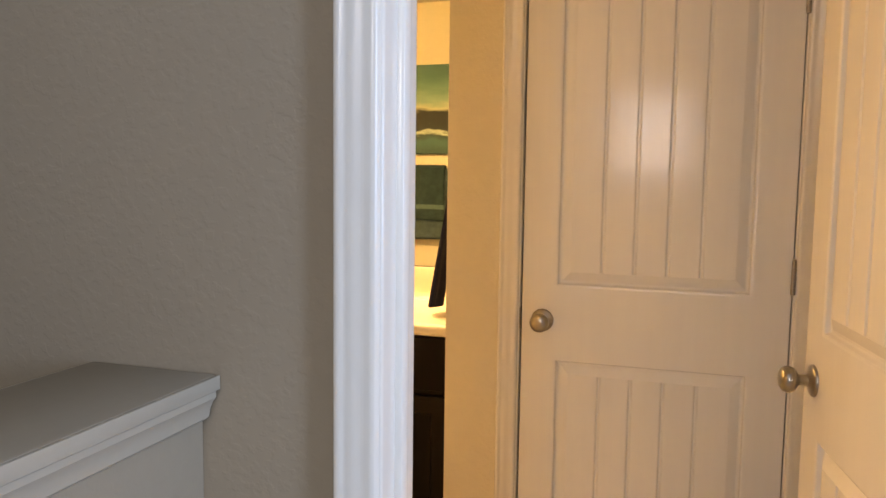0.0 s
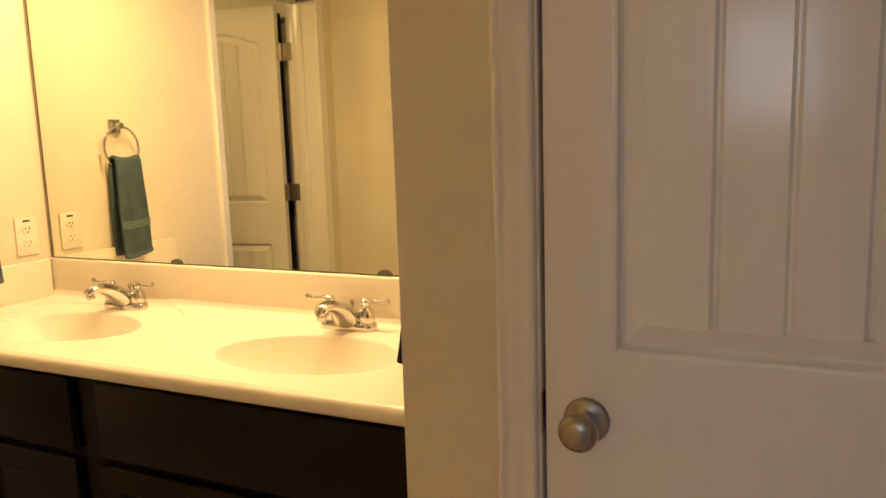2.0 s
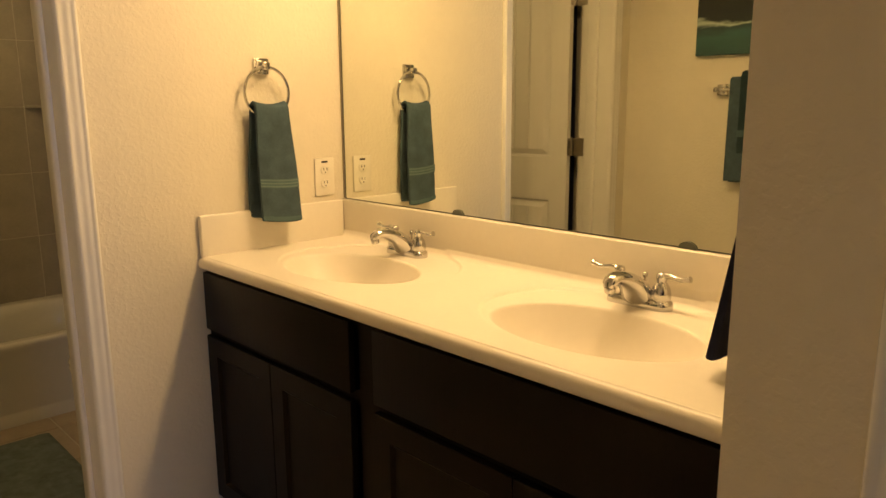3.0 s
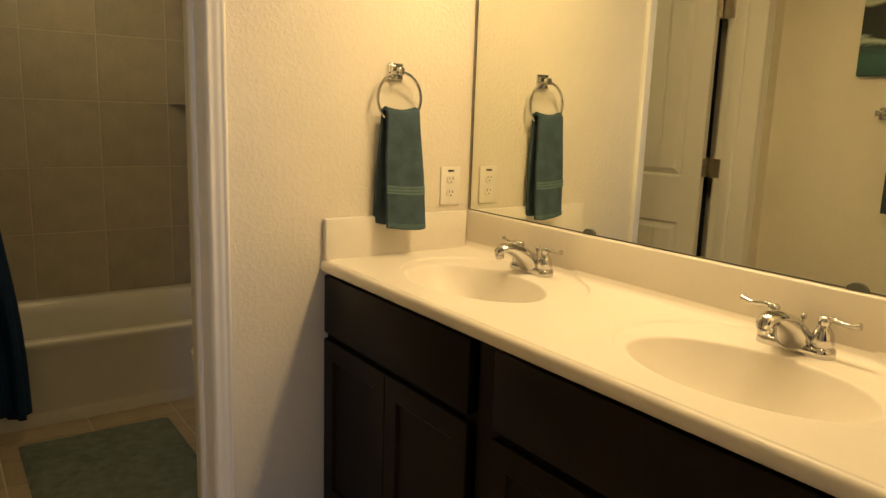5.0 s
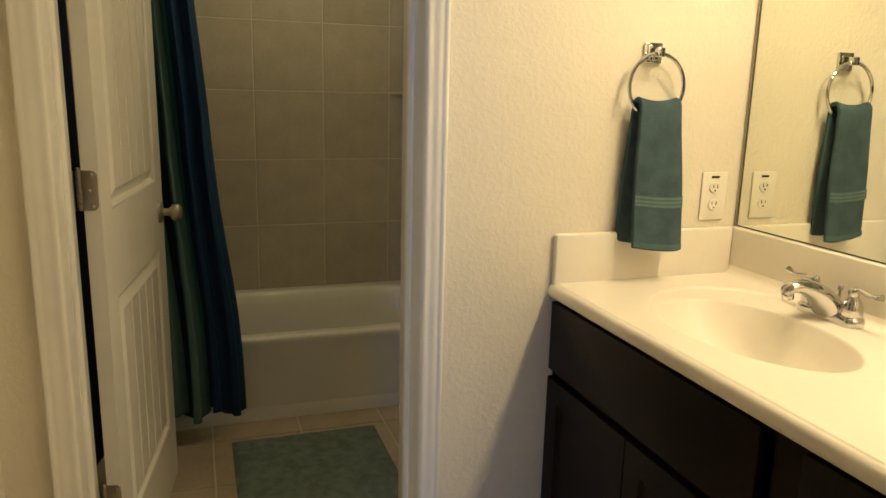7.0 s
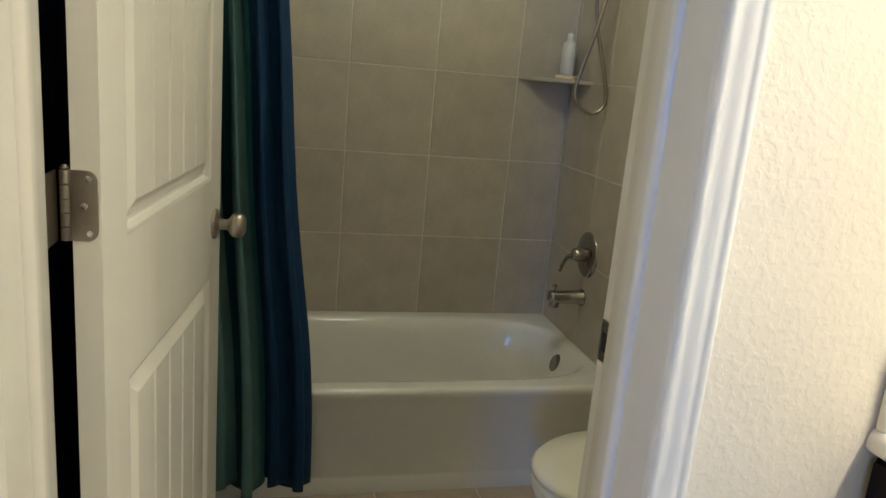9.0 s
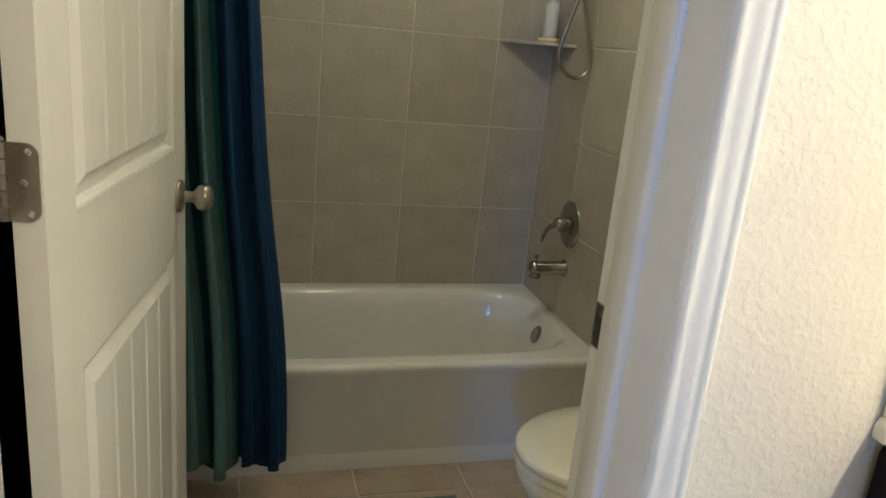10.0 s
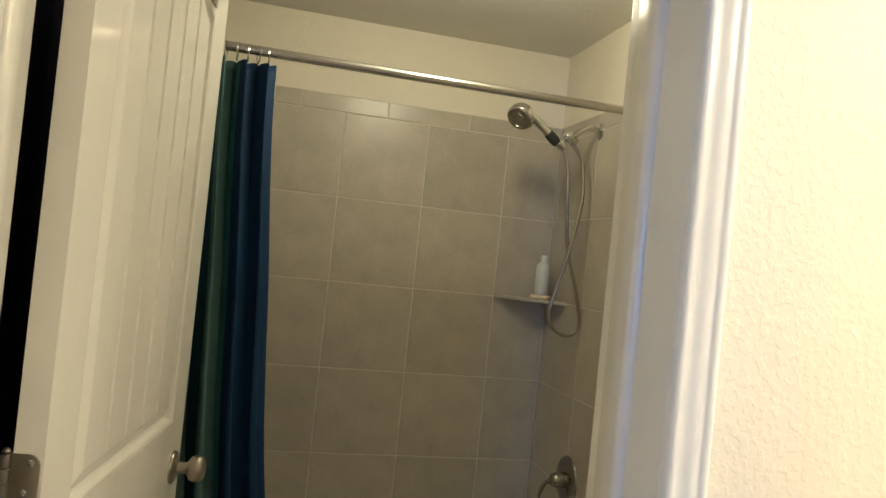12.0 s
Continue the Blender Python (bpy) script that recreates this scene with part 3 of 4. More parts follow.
plank_door("door_entry", 0.706, pose(0.3635, 0.4665, 0, 0, 0, 96.8), "white arched plank entry door standing open", hinge_side=-1)

# strike plate on the tub-room frame, leaf of its hinges on the frame
strike = tagged(part("strike_plate", box_bm(XTB + 0.006, XTB + 0.034, J1 - 0.0022, J1 + 0.001, 0.893, 0.955, bevel=0.0008, seg=1), M_NICKEL), "satin nickel strike plate let into the door frame", "strike plate")
part("strike_hole", box_bm(XTB + 0.014, XTB + 0.026, J1 - 0.0030, J1, 0.910, 0.938), M_SLOT, strike)
strike2 = tagged(part("strike_plate", box_bm(C0 - 0.001, C0 + 0.0022, YC - 0.002, YC + 0.026, 0.893, 0.955, bevel=0.0008, seg=1), M_NICKEL), "satin nickel strike plate on the closet frame", "strike plate")
for zc in (0.325, 1.080, 1.802):
    tagged(part("hinge_leaf", box_bm(XTB - 0.034, XTB + 0.030, J0 - 0.001, J0 + 0.0022, zc - 0.0445, zc + 0.0445, bevel=0.0008, seg=1), M_NICKEL),
           "satin nickel hinge leaf on the tub-room door frame", "hinge leaf", group="frame hinge leaves")

# ---- vanity ----
ZC, YF, ZB = 0.866, 1.650, 0.986
VX0, VX1 = XT + 0.002, XRET - 0.003
vy = YF + 0.024
van = thing("vanity_cabinet", pose((VX0 + VX1) / 2, YN, 0), "dark espresso wooden double vanity cabinet with shaker doors", "vanity cabinet")
vm = Matrix.Translation((-(VX0 + VX1) / 2, -YN, 0))


def vpart(name, bm, label="", sharp=35, parent=None, mat=None):
    bmesh.ops.transform(bm, matrix=vm, verts=bm.verts)
    return part(name, bm, mat or M_CAB, parent or van, label, sharp, weld=False)


bm = bmesh.new()
bx(bm, VX0, VX0 + 0.016, vy + 0.019, YN - 0.004, 0.10, ZC - 0.040)
bx(bm, VX1 - 0.016, VX1, vy + 0.019, YN - 0.004, 0.10, ZC - 0.040)
bx(bm, VX0 + 0.016, VX1 - 0.016, YN - 0.012, YN - 0.004, 0.10, ZC - 0.040)
bx(bm, VX0 + 0.016, VX1 - 0.016, vy + 0.019, YN - 0.012, 0.10, 0.116)
bx(bm, -1.536, -1.520, vy + 0.019, YN - 0.012, 0.116, ZC - 0.040)
bx(bm, VX0, VX1, vy + 0.075, YN - 0.004, 0.0, 0.10)
vpart("carcass", bm)
bm = bmesh.new()
ZR0, ZR1 = 0.628, 0.652
stiles = ((VX0, VX0 + 0.020), (-1.556, -1.500), (VX1 - 0.020, VX1))
for a, b in stiles:
    bx(bm, a, b, vy, vy + 0.0185, 0.10, ZC - 0.040)
for a, b in ((stiles[0][1], stiles[1][0]), (stiles[1][1], stiles[2][0])):
    for z0, z1 in ((0.10, 0.130), (ZR0 - 0.008, ZR1 + 0.006), (0.806, ZC - 0.040)):
        bx(bm, a, b, vy, vy + 0.0185, z0, z1)
vpart("face_frame", bm)


def shaker(a, b, z0, z1):
    """A shaker front: frame of four bars and a sunk panel."""
    w, y0, y1 = 0.056, vy - 0.019, vy - 0.0005
    bm = bmesh.new()
    o = [(a, z0), (b, z0), (b, z1), (a, z1)]
    loops = [(o, y1), (o, y0 + 0.0015), (inset(o, 0.0015), y0), (inset(o, w - 0.001), y0), (inset(o, w), y0 + 0.001), (inset(o, w), y1)]
    rings = [[bm.verts.new((x, y, z)) for x, z in lp] for lp, y in loops]
    for p, q in zip(rings, rings[1:] + rings[:1]):
        for i in range(4):
            bm.faces.new((p[i], p[(i + 1) % 4], q[(i + 1) % 4], q[i]))
    dr = vpart("door", bm)
    bm = bmesh.new()
    o = [(a + w, z0 + w), (b - w, z0 + w), (b - w, z1 - w), (a + w, z1 - w)]
    l0 = [bm.verts.new((x, y0 + 0.001, z)) for x, z in o]
    l1 = [bm.verts.new((x, y0 + 0.009, z)) for x, z in inset(o, 0.007)]
    for i in range(4):
        bm.faces.new((l0[i], l0[(i + 1) % 4], l1[(i + 1) % 4], l1[i]))
    bm.faces.new(l1)
    bmesh.ops.transform(bm, matrix=vm, verts=bm.verts)
    part("panel", bm, M_CAB, dr, weld=False)


for a, b in ((VX0 + 0.012, -1.570), (-1.486, VX1 - 0.012)):
    vpart("drawer_front", box_bm(a, b, vy - 0.019, vy - 0.0005, 0.650, 0.822, bevel=0.003, seg=2))
    mid = (a + b) / 2
    shaker(a, mid - 0.0015, 0.112, 0.630)
    shaker(mid + 0.0015, b, 0.112, 0.630)

# top with two moulded bowls, one cast piece
SINKS = ((-1.868, 1.888), (-1.084, 1.890))
top = thing("countertop", pose((VX0 + VX1) / 2, YN, ZC), "cream cultured-marble double sink top with backsplash", "countertop")
tm = Matrix.Translation((-(VX0 + VX1) / 2, -YN, -ZC))


def top_height(x, y):
    z = 0.0
    for sx, sy in SINKS:
        r = math.hypot((x - sx) / 0.228, (y - sy) / 0.152)
        if r < 1.08:
            soft = min(1.0, r)
            z -= 0.135 * (1 - soft ** 2.7) + 0.003 * (1 - sm((r - 0.985) / 0.04))
        q = math.hypot((x - sx + 0.006) / 0.292, (y - sy - 0.066) / 0.226)
        z -= 0.0058 * (1 - sm((q - 0.985) / 0.015)) * sm((y - sy + 0.16) / 0.20)
    # cove up to the backsplash
    d = y - (YN - 0.042)
    if d > 0:
        z += 0.020 - math.sqrt(max(0.0, 0.020 ** 2 - min(d, 0.020) ** 2))
    return z


bm = bmesh.new()
edge = ((YF + 0.030, -0.038), (YF + 0.010, -0.038), (YF + 0.003, -0.034), (YF, -0.027), (YF, -0.017), (YF + 0.0022, -0.0090), (YF + 0.006, -0.0048), (YF + 0.0100, -0.0026), (YF + 0.0125, -0.0022), (YF + 0.0140, -0.0004))
ys = list(edge) + [(y, None) for y in steps(YF + 0.015, YN - 0.022, 190)]
xs_grid = steps(VX0, VX1, 520)
g = sheet(bm, xs_grid, ys, lambda x, q: tm @ Vector((x, q[0], ZC + (top_height(x, q[0]) if q[1] is None else q[1]))))
bm.faces.new([row[0] for row in (g[0],)] + [v for v in g[0][1:]])
bm.faces.new(list(reversed(g[-1])))
part("sink_deck", bm, M_TOP, top, sharp=50, weld=False)
bm = box_bm(VX0, VX1, YN - 0.022, YN - 0.002, ZC - 0.02, ZB, bevel=0.004, seg=3)
bmesh.ops.transform(bm, matrix=tm, verts=bm.verts)
part("backsplash", bm, M_TOP, top, sharp=50)
bm = box_bm(VX0, VX0 + 0.018, YF + 0.006, YN - 0.023, ZC - 0.004, ZB, bevel=0.005, seg=3)
bmesh.ops.transform(bm, matrix=tm, verts=bm.verts)
part("side_splash", bm, M_TOP, top, sharp=50)
for sx, sy in SINKS:
    bm = bmesh.new()
    lathe(bm, ((0.021, 0.0), (0.022, 0.003), (0.017, 0.004), (0.016, 0.002)), tm @ pose(sx, sy, ZC - 0.1400), 20)
    part("drain", bm, M_CHROME, top, "chrome pop-up drain", weld=False)

# mirror
mir = tagged(part("wall_mirror", box_bm(XT + 0.012, XRET - 0.004, YM, YM + 0.0035, ZB + 0.004, 2.055), M_MIRROR), "large frameless wall mirror standing on the backsplash", "mirror")
part("edge", box_bm(XT + 0.0035, XT + 0.0105, YM - 0.0030, YM + 0.005, ZB + 0.003, 2.055), M_NICKEL, mir, "narrow metal edge channel")
part("edge", box_bm(XT + 0.0105, XT + 0.012, YM - 0.0005, YM + 0.005, ZB + 0.003, 2.055), M_MEDGE, mir, "dark polished glass edge")
part("edge", box_bm(XT + 0.012, XRET - 0.004, YM - 0.0004, YM + 0.005, ZB + 0.0015, ZB + 0.004), M_MEDGE, mir, "dark polished glass edge")
for cx in (-1.742, -1.040):
    dome = [(cx + 0.021 * math.cos(a), ZB + 0.001 + 0.016 * math.sin(a)) for a in steps(0, math.pi, 14)]
    part("clip", prism(bmesh.new(), dome, YM - 0.0045, YM - 0.0006), M_MEDGE, mir, "small dark half-round mirror clip")


def faucet(x, y):
    """Centre-set tap: base plate, arched spout, two lever handles and a lift rod."""
    f = thing("faucet", pose(x, y, ZC - 0.0056), "polished chrome centre-set faucet with two lever handles", "faucet", "vanity faucets")
    bm = bmesh.new()
    out = [(0.053 * (1 if math.cos(a) >= 0 else -1) + 0.026 * math.cos(a), 0.026 * math.sin(a)) for a in steps(0, 2 * math.pi, 40)[:-1]]
    lv = []
    for k, z in ((1.0, 0.0), (1.0, 0.010), (0.94, 0.016), (0.80, 0.019)):
        lv.append([bm.verts.new((px * (k * 0.3 + 0.7), py * k, z)) for px, py in out])
    for a, b in zip(lv, lv[1:]):
        for i in range(len(out)):
            bm.faces.new((a[i], a[(i + 1) % len(out)], b[(i + 1) % len(out)], b[i]))
    bm.faces.new(lv[0])
    bm.faces.new(lv[-1])
    part("base_plate", bm, M_CHROME, f, sharp=60)
    bm = bmesh.new()
    # broad body sweeping up and forward into the spout: y, z, half width, half thickness, tilt
    rings = []
    for ry, rz, hw, ht, tilt in ((0.000, 0.006, 0.044, 0.026, 0), (-0.008, 0.024, 0.040, 0.028, 18), (-0.022, 0.041, 0.0355, 0.0265, 33), (-0.040, 0.056, 0.0305, 0.0230, 46),
                                 (-0.061, 0.067, 0.0265, 0.0190, 58), (-0.083, 0.0745, 0.0230, 0.0158, 71), (-0.098, 0.0770, 0.0200, 0.0135, 87), (-0.113, 0.0745, 0.0178, 0.0125, 108),
                                 (-0.124, 0.0670, 0.0152, 0.0115, 132), (-0.128, 0.0600, 0.0100, 0.0060, 145)):
        c, s_ = math.cos(radians(tilt)), math.sin(radians(tilt))
        rings.append([bm.verts.new((hw * math.cos(a), ry + ht * math.sin(a) * c, rz + ht * math.sin(a) * s_)) for a in steps(0, 2 * math.pi, 24)[:-1]])
    for p, q in zip(rings, rings[1:]):
        for i in range(24):
            bm.faces.new((p[i], p[(i + 1) % 24], q[(i + 1) % 24], q[i]))
    bm.faces.new(rings[-1])
    part("spout", bm, M_CHROME, f, sharp=60)
    bm = bmesh.new()
    lathe(bm, ((0.011, 0.0), (0.012, 0.004), (0.012, 0.012), (0.010, 0.014)), pose(0, -0.1180, 0.0500, 12), 16)
    part("aerator", bm, M_CHROME, f, sharp=60)
    bm = bmesh.new()
    lathe(bm, ((0.003, 0.0), (0.003, 0.046), (0.006, 0.049), (0.006, 0.056), (0.003, 0.059)), pose(0, 0.020, 0.012), 12)
    part("lift_rod", bm, M_CHROME, f, sharp=60)
    for s in (-1, 1):
        bm = bmesh.new()
        lathe(bm, ((0.0225, 0.0), (0.0225, 0.004), (0.0205, 0.006), (0.0220, 0.010), (0.0212, 0.022), (0.0185, 0.033), (0.0130, 0.042), (0.0098, 0.046), (0.0118, 0.051), (0.0124, 0.057), (0.0102, 0.063), (0.004, 0.066)),
              pose(s * 0.052, 0, 0.015), 22)
        hd = part("handle", bm, M_CHROME, f, sharp=60)
        bm = bmesh.new()
        lv = smooth_path([(s * 0.054, 0, 0.072), (s * 0.068, -0.002, 0.076), (s * 0.086, -0.004, 0.074), (s * 0.102, -0.005, 0.073), (s * 0.113, -0.006, 0.076), (s * 0.121, -0.006, 0.078)], 5)
        tube(bm, lv, [0.0075 - 0.003 * math.sin(math.pi * i / (len(lv) - 1)) for i in range(len(lv))], 12)
        part("lever", bm, M_CHROME, hd, sharp=60)
    return f


fa = faucet(-1.114, 2.116)
copy_thing(fa, pose(-1.893, 2.116, ZC - 0.0056))


# ---- towels ----


def draped(bm, w_top, w_bot, z_top, z_front, z_back, out, seed, gap=0.012, lean=0.0, spread=0.0, behind=0.010, sag=-0.002):
    """A cloth hung over a rail: down in front, over it and down behind, creased along its fall. Local x across, y out from the wall."""
    rng = random.Random(seed)
    ph = [rng.uniform(0, 6.28) for _ in range(4)]
    n_v, n_u = 30, 22
    path = [(0, z_front + (z_top - z_front) * i / n_v, 1) for i in range(n_v + 1)]
    path += [(a, z_top, 0) for a in (0.25, 0.5, 0.75)]
    path += [(1, z_top - (z_top - z_back) * i / n_v, -1) for i in range(n_v + 1)]

    def at(u, q):
        a, z, side = q
        fall = (z_top - z) / max(0.01, z_top - min(z_front, z_back))
        width = w_top + (w_bot - w_top) * sm(fall * 1.6)
        yy = out + gap * math.cos(math.pi * a) + (spread * fall if side > 0 else -0.3 * spread * fall)
        zz = z + (gap * 0.9 * math.sin(math.pi * a) if side == 0 else 0)
        crease = 0.0035 * math.sin(u * 5.0 + ph[0] + 1.2 * fall) + 0.002 * math.sin(u * 11 + ph[1] + 2 * z)
        yy += crease * (0.35 + fall)
        xx = u * width + lean * fall + (behind * fall if side < 0 else 0)
        zz -= 0.006 * fall * math.sin(u * 3 + ph[2]) + sag * (1 - 4 * u * u) * (1 - sm(fall * 5))
        return Vector((xx, yy, zz))
    sheet(bm, steps(-0.5, 0.5, n_u), path, at)
    return at


def solid(ob, t):
    md = ob.modifiers.new("thickness", "SOLIDIFY")
    md.thickness, md.offset = t, 0.0
    bv = ob.modifiers.new("round", "BEVEL")
    bv.width, bv.segments, bv.limit_method = t * 0.4, 2, "ANGLE"
    return ob


def band_strip(at, z0, z1, lift=0.0075):
    bm = bmesh.new()
    sheet(bm, steps(-0.502, 0.502, 22), steps(z0, z1, 4), lambda u, z: at(u, (0, z, 1)) + Vector((0, lift, 0)))
    return bm


def towel_ring(m, label):
    """Square plate, short post and a hanging ring; local y points out from the wall."""
    r = thing("towel_ring", m, label, "towel ring", "towel rings")
    bm = box_bm(-0.0245, 0.0245, 0.0005, 0.009, -0.0255, 0.0225, bevel=0.003, seg=2)
    bx(bm, -0.018, 0.018, 0.008, 0.014, -0.0195, 0.0165, bevel=0.003, seg=2)
    part("plate", bm, M_CHROME, r, weld=False)
    bm = box_bm(-0.010, 0.010, 0.013, 0.042, -0.012, 0.010, bevel=0.003, seg=2)
    part("post", bm, M_CHROME, r)
    bm = torus(bmesh.new(), pose(0, 0.033, -0.078, 90, 0, 0), 0.074, 0.0047, 48, 10)
    part("ring", bm, M_CHROME, r)
    return r


ring_m = pose(XT, 1.888, 1.412, 0, 0, -90)
towel_ring(ring_m, "polished chrome towel ring on a square plate")
bm = bmesh.new()
at = draped(bm, 0.110, 0.128, 1.292, 0.953, 0.960, 0.042, 3, gap=0.0150, lean=-0.006, spread=0.022, behind=0.012, sag=0.010)
tw = tagged(solid(part("hand_towel", bm, M_TOWEL, sharp=80), 0.0125), "folded teal terry hand towel hanging from the ring", "towel")
tw.matrix_world = pose(XT, 1.887, 0, 0, 0, -90)
part("woven_band", band_strip(at, 1.055, 1.082), M_BAND, tw, "smooth woven border band")
for zr in (1.0575, 1.0665, 1.0755):
    part("rib", band_strip(at, zr, zr + 0.004, 0.0088), M_RIB, tw)
part("hem", band_strip(at, 0.957, 0.970), M_BAND, tw, "stitched hem")

towel_ring(pose(XRET, 1.850, 1.412, 0, 0, 90), "polished chrome towel ring on the side wall")
bm = bmesh.new()
draped(bm, 0.110, 0.125, 1.292, 0.893, 0.905, 0.045, 8, gap=0.018, spread=0.062)
tw = tagged(solid(part("hand_towel", bm, M_NAVYT, sharp=80), 0.014), "navy terry hand towel hanging beside the basin", "towel")
tw.matrix_world = pose(XRET, 1.850, 0, 0, 0, 90)

# bar with towels on the entry wall
bar = thing("towel_bar", pose(-1.50, YE, 1.350), "chrome towel bar on the entry wall", "towel bar")
part("rail", tube(bmesh.new(), [(-0.31, 0.062, 0), (0.31, 0.062, 0)], 0.008, 14), M_CHROME, bar)
for s in (-1, 1):
    bm = box_bm(s * 0.30 - 0.024, s * 0.30 + 0.024, 0.0005, 0.010, -0.024, 0.024, bevel=0.003)
    bx(bm, s * 0.30 - 0.011, s * 0.30 + 0.011, 0.009, 0.074, -0.011, 0.011, bevel=0.003)
    part("post", bm, M_CHROME, bar, weld=False)
bm = bmesh.new()
at = draped(bm, 0.40, 0.40, 1.386, 0.962, 0.955, 0.062, 12, gap=0.014)
tw = tagged(solid(part("bath_towel", bm, M_TOWEL, sharp=80), 0.009), "teal terry bath towel folded over the bar", "towel")
tw.matrix_world = pose(-1.535, YE, 0)
bm = bmesh.new()
at = draped(bm, 0.30, 0.30, 1.400, 1.080, 1.02, 0.062, 15, gap=0.026)
tw2 = tagged(solid(part("hand_towel", bm, M_DKTEAL, sharp=80), 0.008), "dark teal hand towel laid over the bath towel", "towel")
tw2.matrix_world = pose(-1.535, YE, 0)
part("woven_band", band_strip(at, 1.150, 1.178), M_BAND, tw2, "smooth woven border band")

pic = tagged(part("canvas_picture", box_bm(-1.925, -1.370, YE + 0.002, YE + 0.034, 1.498, 2.052, bevel=0.002, seg=1), M_PAINT),
             "teal abstract landscape on a stretched canvas", "picture")

# outlet
ox, oy, oz = XT, 2.103, 1.066
out = thing("wall_outlet", pose(ox, oy, oz, 0, 0, -90), "ivory plastic wall outlet plate with two sockets", "outlet")
part("plate", box_bm(-0.038, 0.038, 0.0005, 0.006, -0.061, 0.061, bevel=0.0025, seg=2), M_PLATE, out)
for zz in (0.0215, -0.0215):
    bm = bmesh.new()
    lathe(bm, ((0.0165, 0.0), (0.0165, 0.003), (0.0155, 0.0038)), Matrix.Translation((0, 0.0055, zz)) @ Matrix.Rotation(radians(-90), 4, "X") @ Matrix.Diagonal((1, 0.86, 1, 1)), 20)
    sk = part("socket", bm, M_PLATE, out)
    bm = bmesh.new()
    for a, b, c, d in ((-0.0075, -0.0050, -0.001, 0.008), (0.0050, 0.0072, 0.0, 0.007), (-0.0022, 0.0022, -0.0095, -0.0055)):
        bx(bm, a, b, 0.0088, 0.0098, zz + c, zz + d)
    part("slots", bm, M_SLOT, sk, weld=False)
part("indicator", box_bm(-0.012, 0.012, 0.0055, 0.0068, 0.0455, 0.0515, bevel=0.001, seg=1), M_SLOT, out, "small dark indicator window")

# ---- tub ----
tub = thing("bathtub", pose(XF, (YTS + YTE) / 2, 0), "white enamelled alcove bathtub with a plain apron", "bathtub")
um = Matrix.Translation((-XF, -(YTS + YTE) / 2, 0))
TCX, TCY = (XB + XF) / 2 - 0.006, (YTS + YTE) / 2


def tub_height(x, y):
    r = (abs((x - TCX) / 0.283) ** 4.5 + abs((y - TCY) / 0.722) ** 5.0) ** (1 / 4.7)
    z = ZRIM - 0.30 * sm((1.02 - r) / 0.24)
    return z + 0.004 * sm((r - 1.0) / 0.1)


bm = bmesh.new()
front = ((XF - 0.011, ZRIM + 0.0035), (XF - 0.005, ZRIM + 0.001), (XF - 0.001, ZRIM - 0.005), (XF, ZRIM - 0.012), (XF - 0.002, ZRIM - 0.026), (XF - 0.007, ZRIM - 0.040), (XF - 0.010, ZRIM - 0.06),
         (XF - 0.043, 0.058), (XF - 0.042, 0.052), (XF - 0.038, 0.048), (XF - 0.037, 0.0))
xs_t = [(x, None) for x in steps(XB + 0.0, XF - 0.022, 60)] + list(front)
sheet(bm, steps(YTS + 0.001, YTE - 0.001, 130), xs_t, lambda y, q: um @ Vector((q[0], y, tub_height(q[0], y) if q[1] is None else q[1])))
part("shell", bm, M_TUB, tub, sharp=60, weld=False)
bm = bmesh.new()
lathe(bm, ((0.036, 0.0), (0.036, 0.004), (0.031, 0.009), (0.012, 0.011), (0.004, 0.010)), um @ Matrix.Translation((TCX, 1.893, 0.290)) @ Matrix.Rotation(radians(66), 4, "X"), 26)
part("overflow_plate", bm, M_DARKCHROME, tub, "round chrome overflow plate", sharp=60)
bm = bmesh.new()
lathe(bm, ((0.030, 0.0), (0.030, 0.003), (0.022, 0.005)), um @ pose(TCX, 1.66, 0.057), 22)
part("drain", bm, M_DARKCHROME, tub)

# shower and tub fittings on the end wall
TX = TCX
valve = thing("shower_valve", pose(TX, YTE, 0.703), "chrome shower valve with a round plate and lever", "shower valve")
toward = Matrix.Rotation(radians(90), 4, "X")
part("plate", lathe(bmesh.new(), ((0.082, 0.0), (0.082, 0.004), (0.074, 0.009), (0.040, 0.013), (0.030, 0.014)), toward, 36), M_DARKCHROME, valve, sharp=60)
part("hub", lathe(bmesh.new(), ((0.026, 0.012), (0.025, 0.045), (0.020, 0.058), (0.010, 0.062)), toward, 24), M_DARKCHROME, valve, sharp=60)
part("lever", tube(bmesh.new(), smooth_path([(0, -0.050, 0), (-0.022, -0.066, -0.016), (-0.040, -0.074, -0.045), (-0.048, -0.078, -0.075)], 5), [0.011] * 6 + [0.009] * 6 + [0.007] * 4, 12, 0.7), M_DARKCHROME, valve, sharp=60)
sp = thing("tub_spout", pose(TX, YTE, 0.545), "chrome tub spout with a diverter knob", "tub spout")
part("body", lathe(bmesh.new(), ((0.030, 0.0), (0.030, 0.006), (0.025, 0.012), (0.023, 0.100), (0.025, 0.116), (0.023, 0.125), (0.015, 0.129)), toward, 26), M_DARKCHROME, sp, sharp=60)
part("outlet", lathe(bmesh.new(), ((0.018, 0.0), (0.020, 0.026), (0.017, 0.030)), pose(0, -0.106, -0.036), 20), M_DARKCHROME, sp, sharp=60)
part("knob", lathe(bmesh.new(), ((0.004, 0.0), (0.004, 0.014), (0.008, 0.016), (0.008, 0.024), (0.004, 0.026)), pose(0, -0.110, 0.020), 14), M_DARKCHROME, sp, sharp=60)

sh = thing("hand_shower", pose(TX, YTE, 1.905), "chrome hand shower on an arm with a looped metal hose", "hand shower")
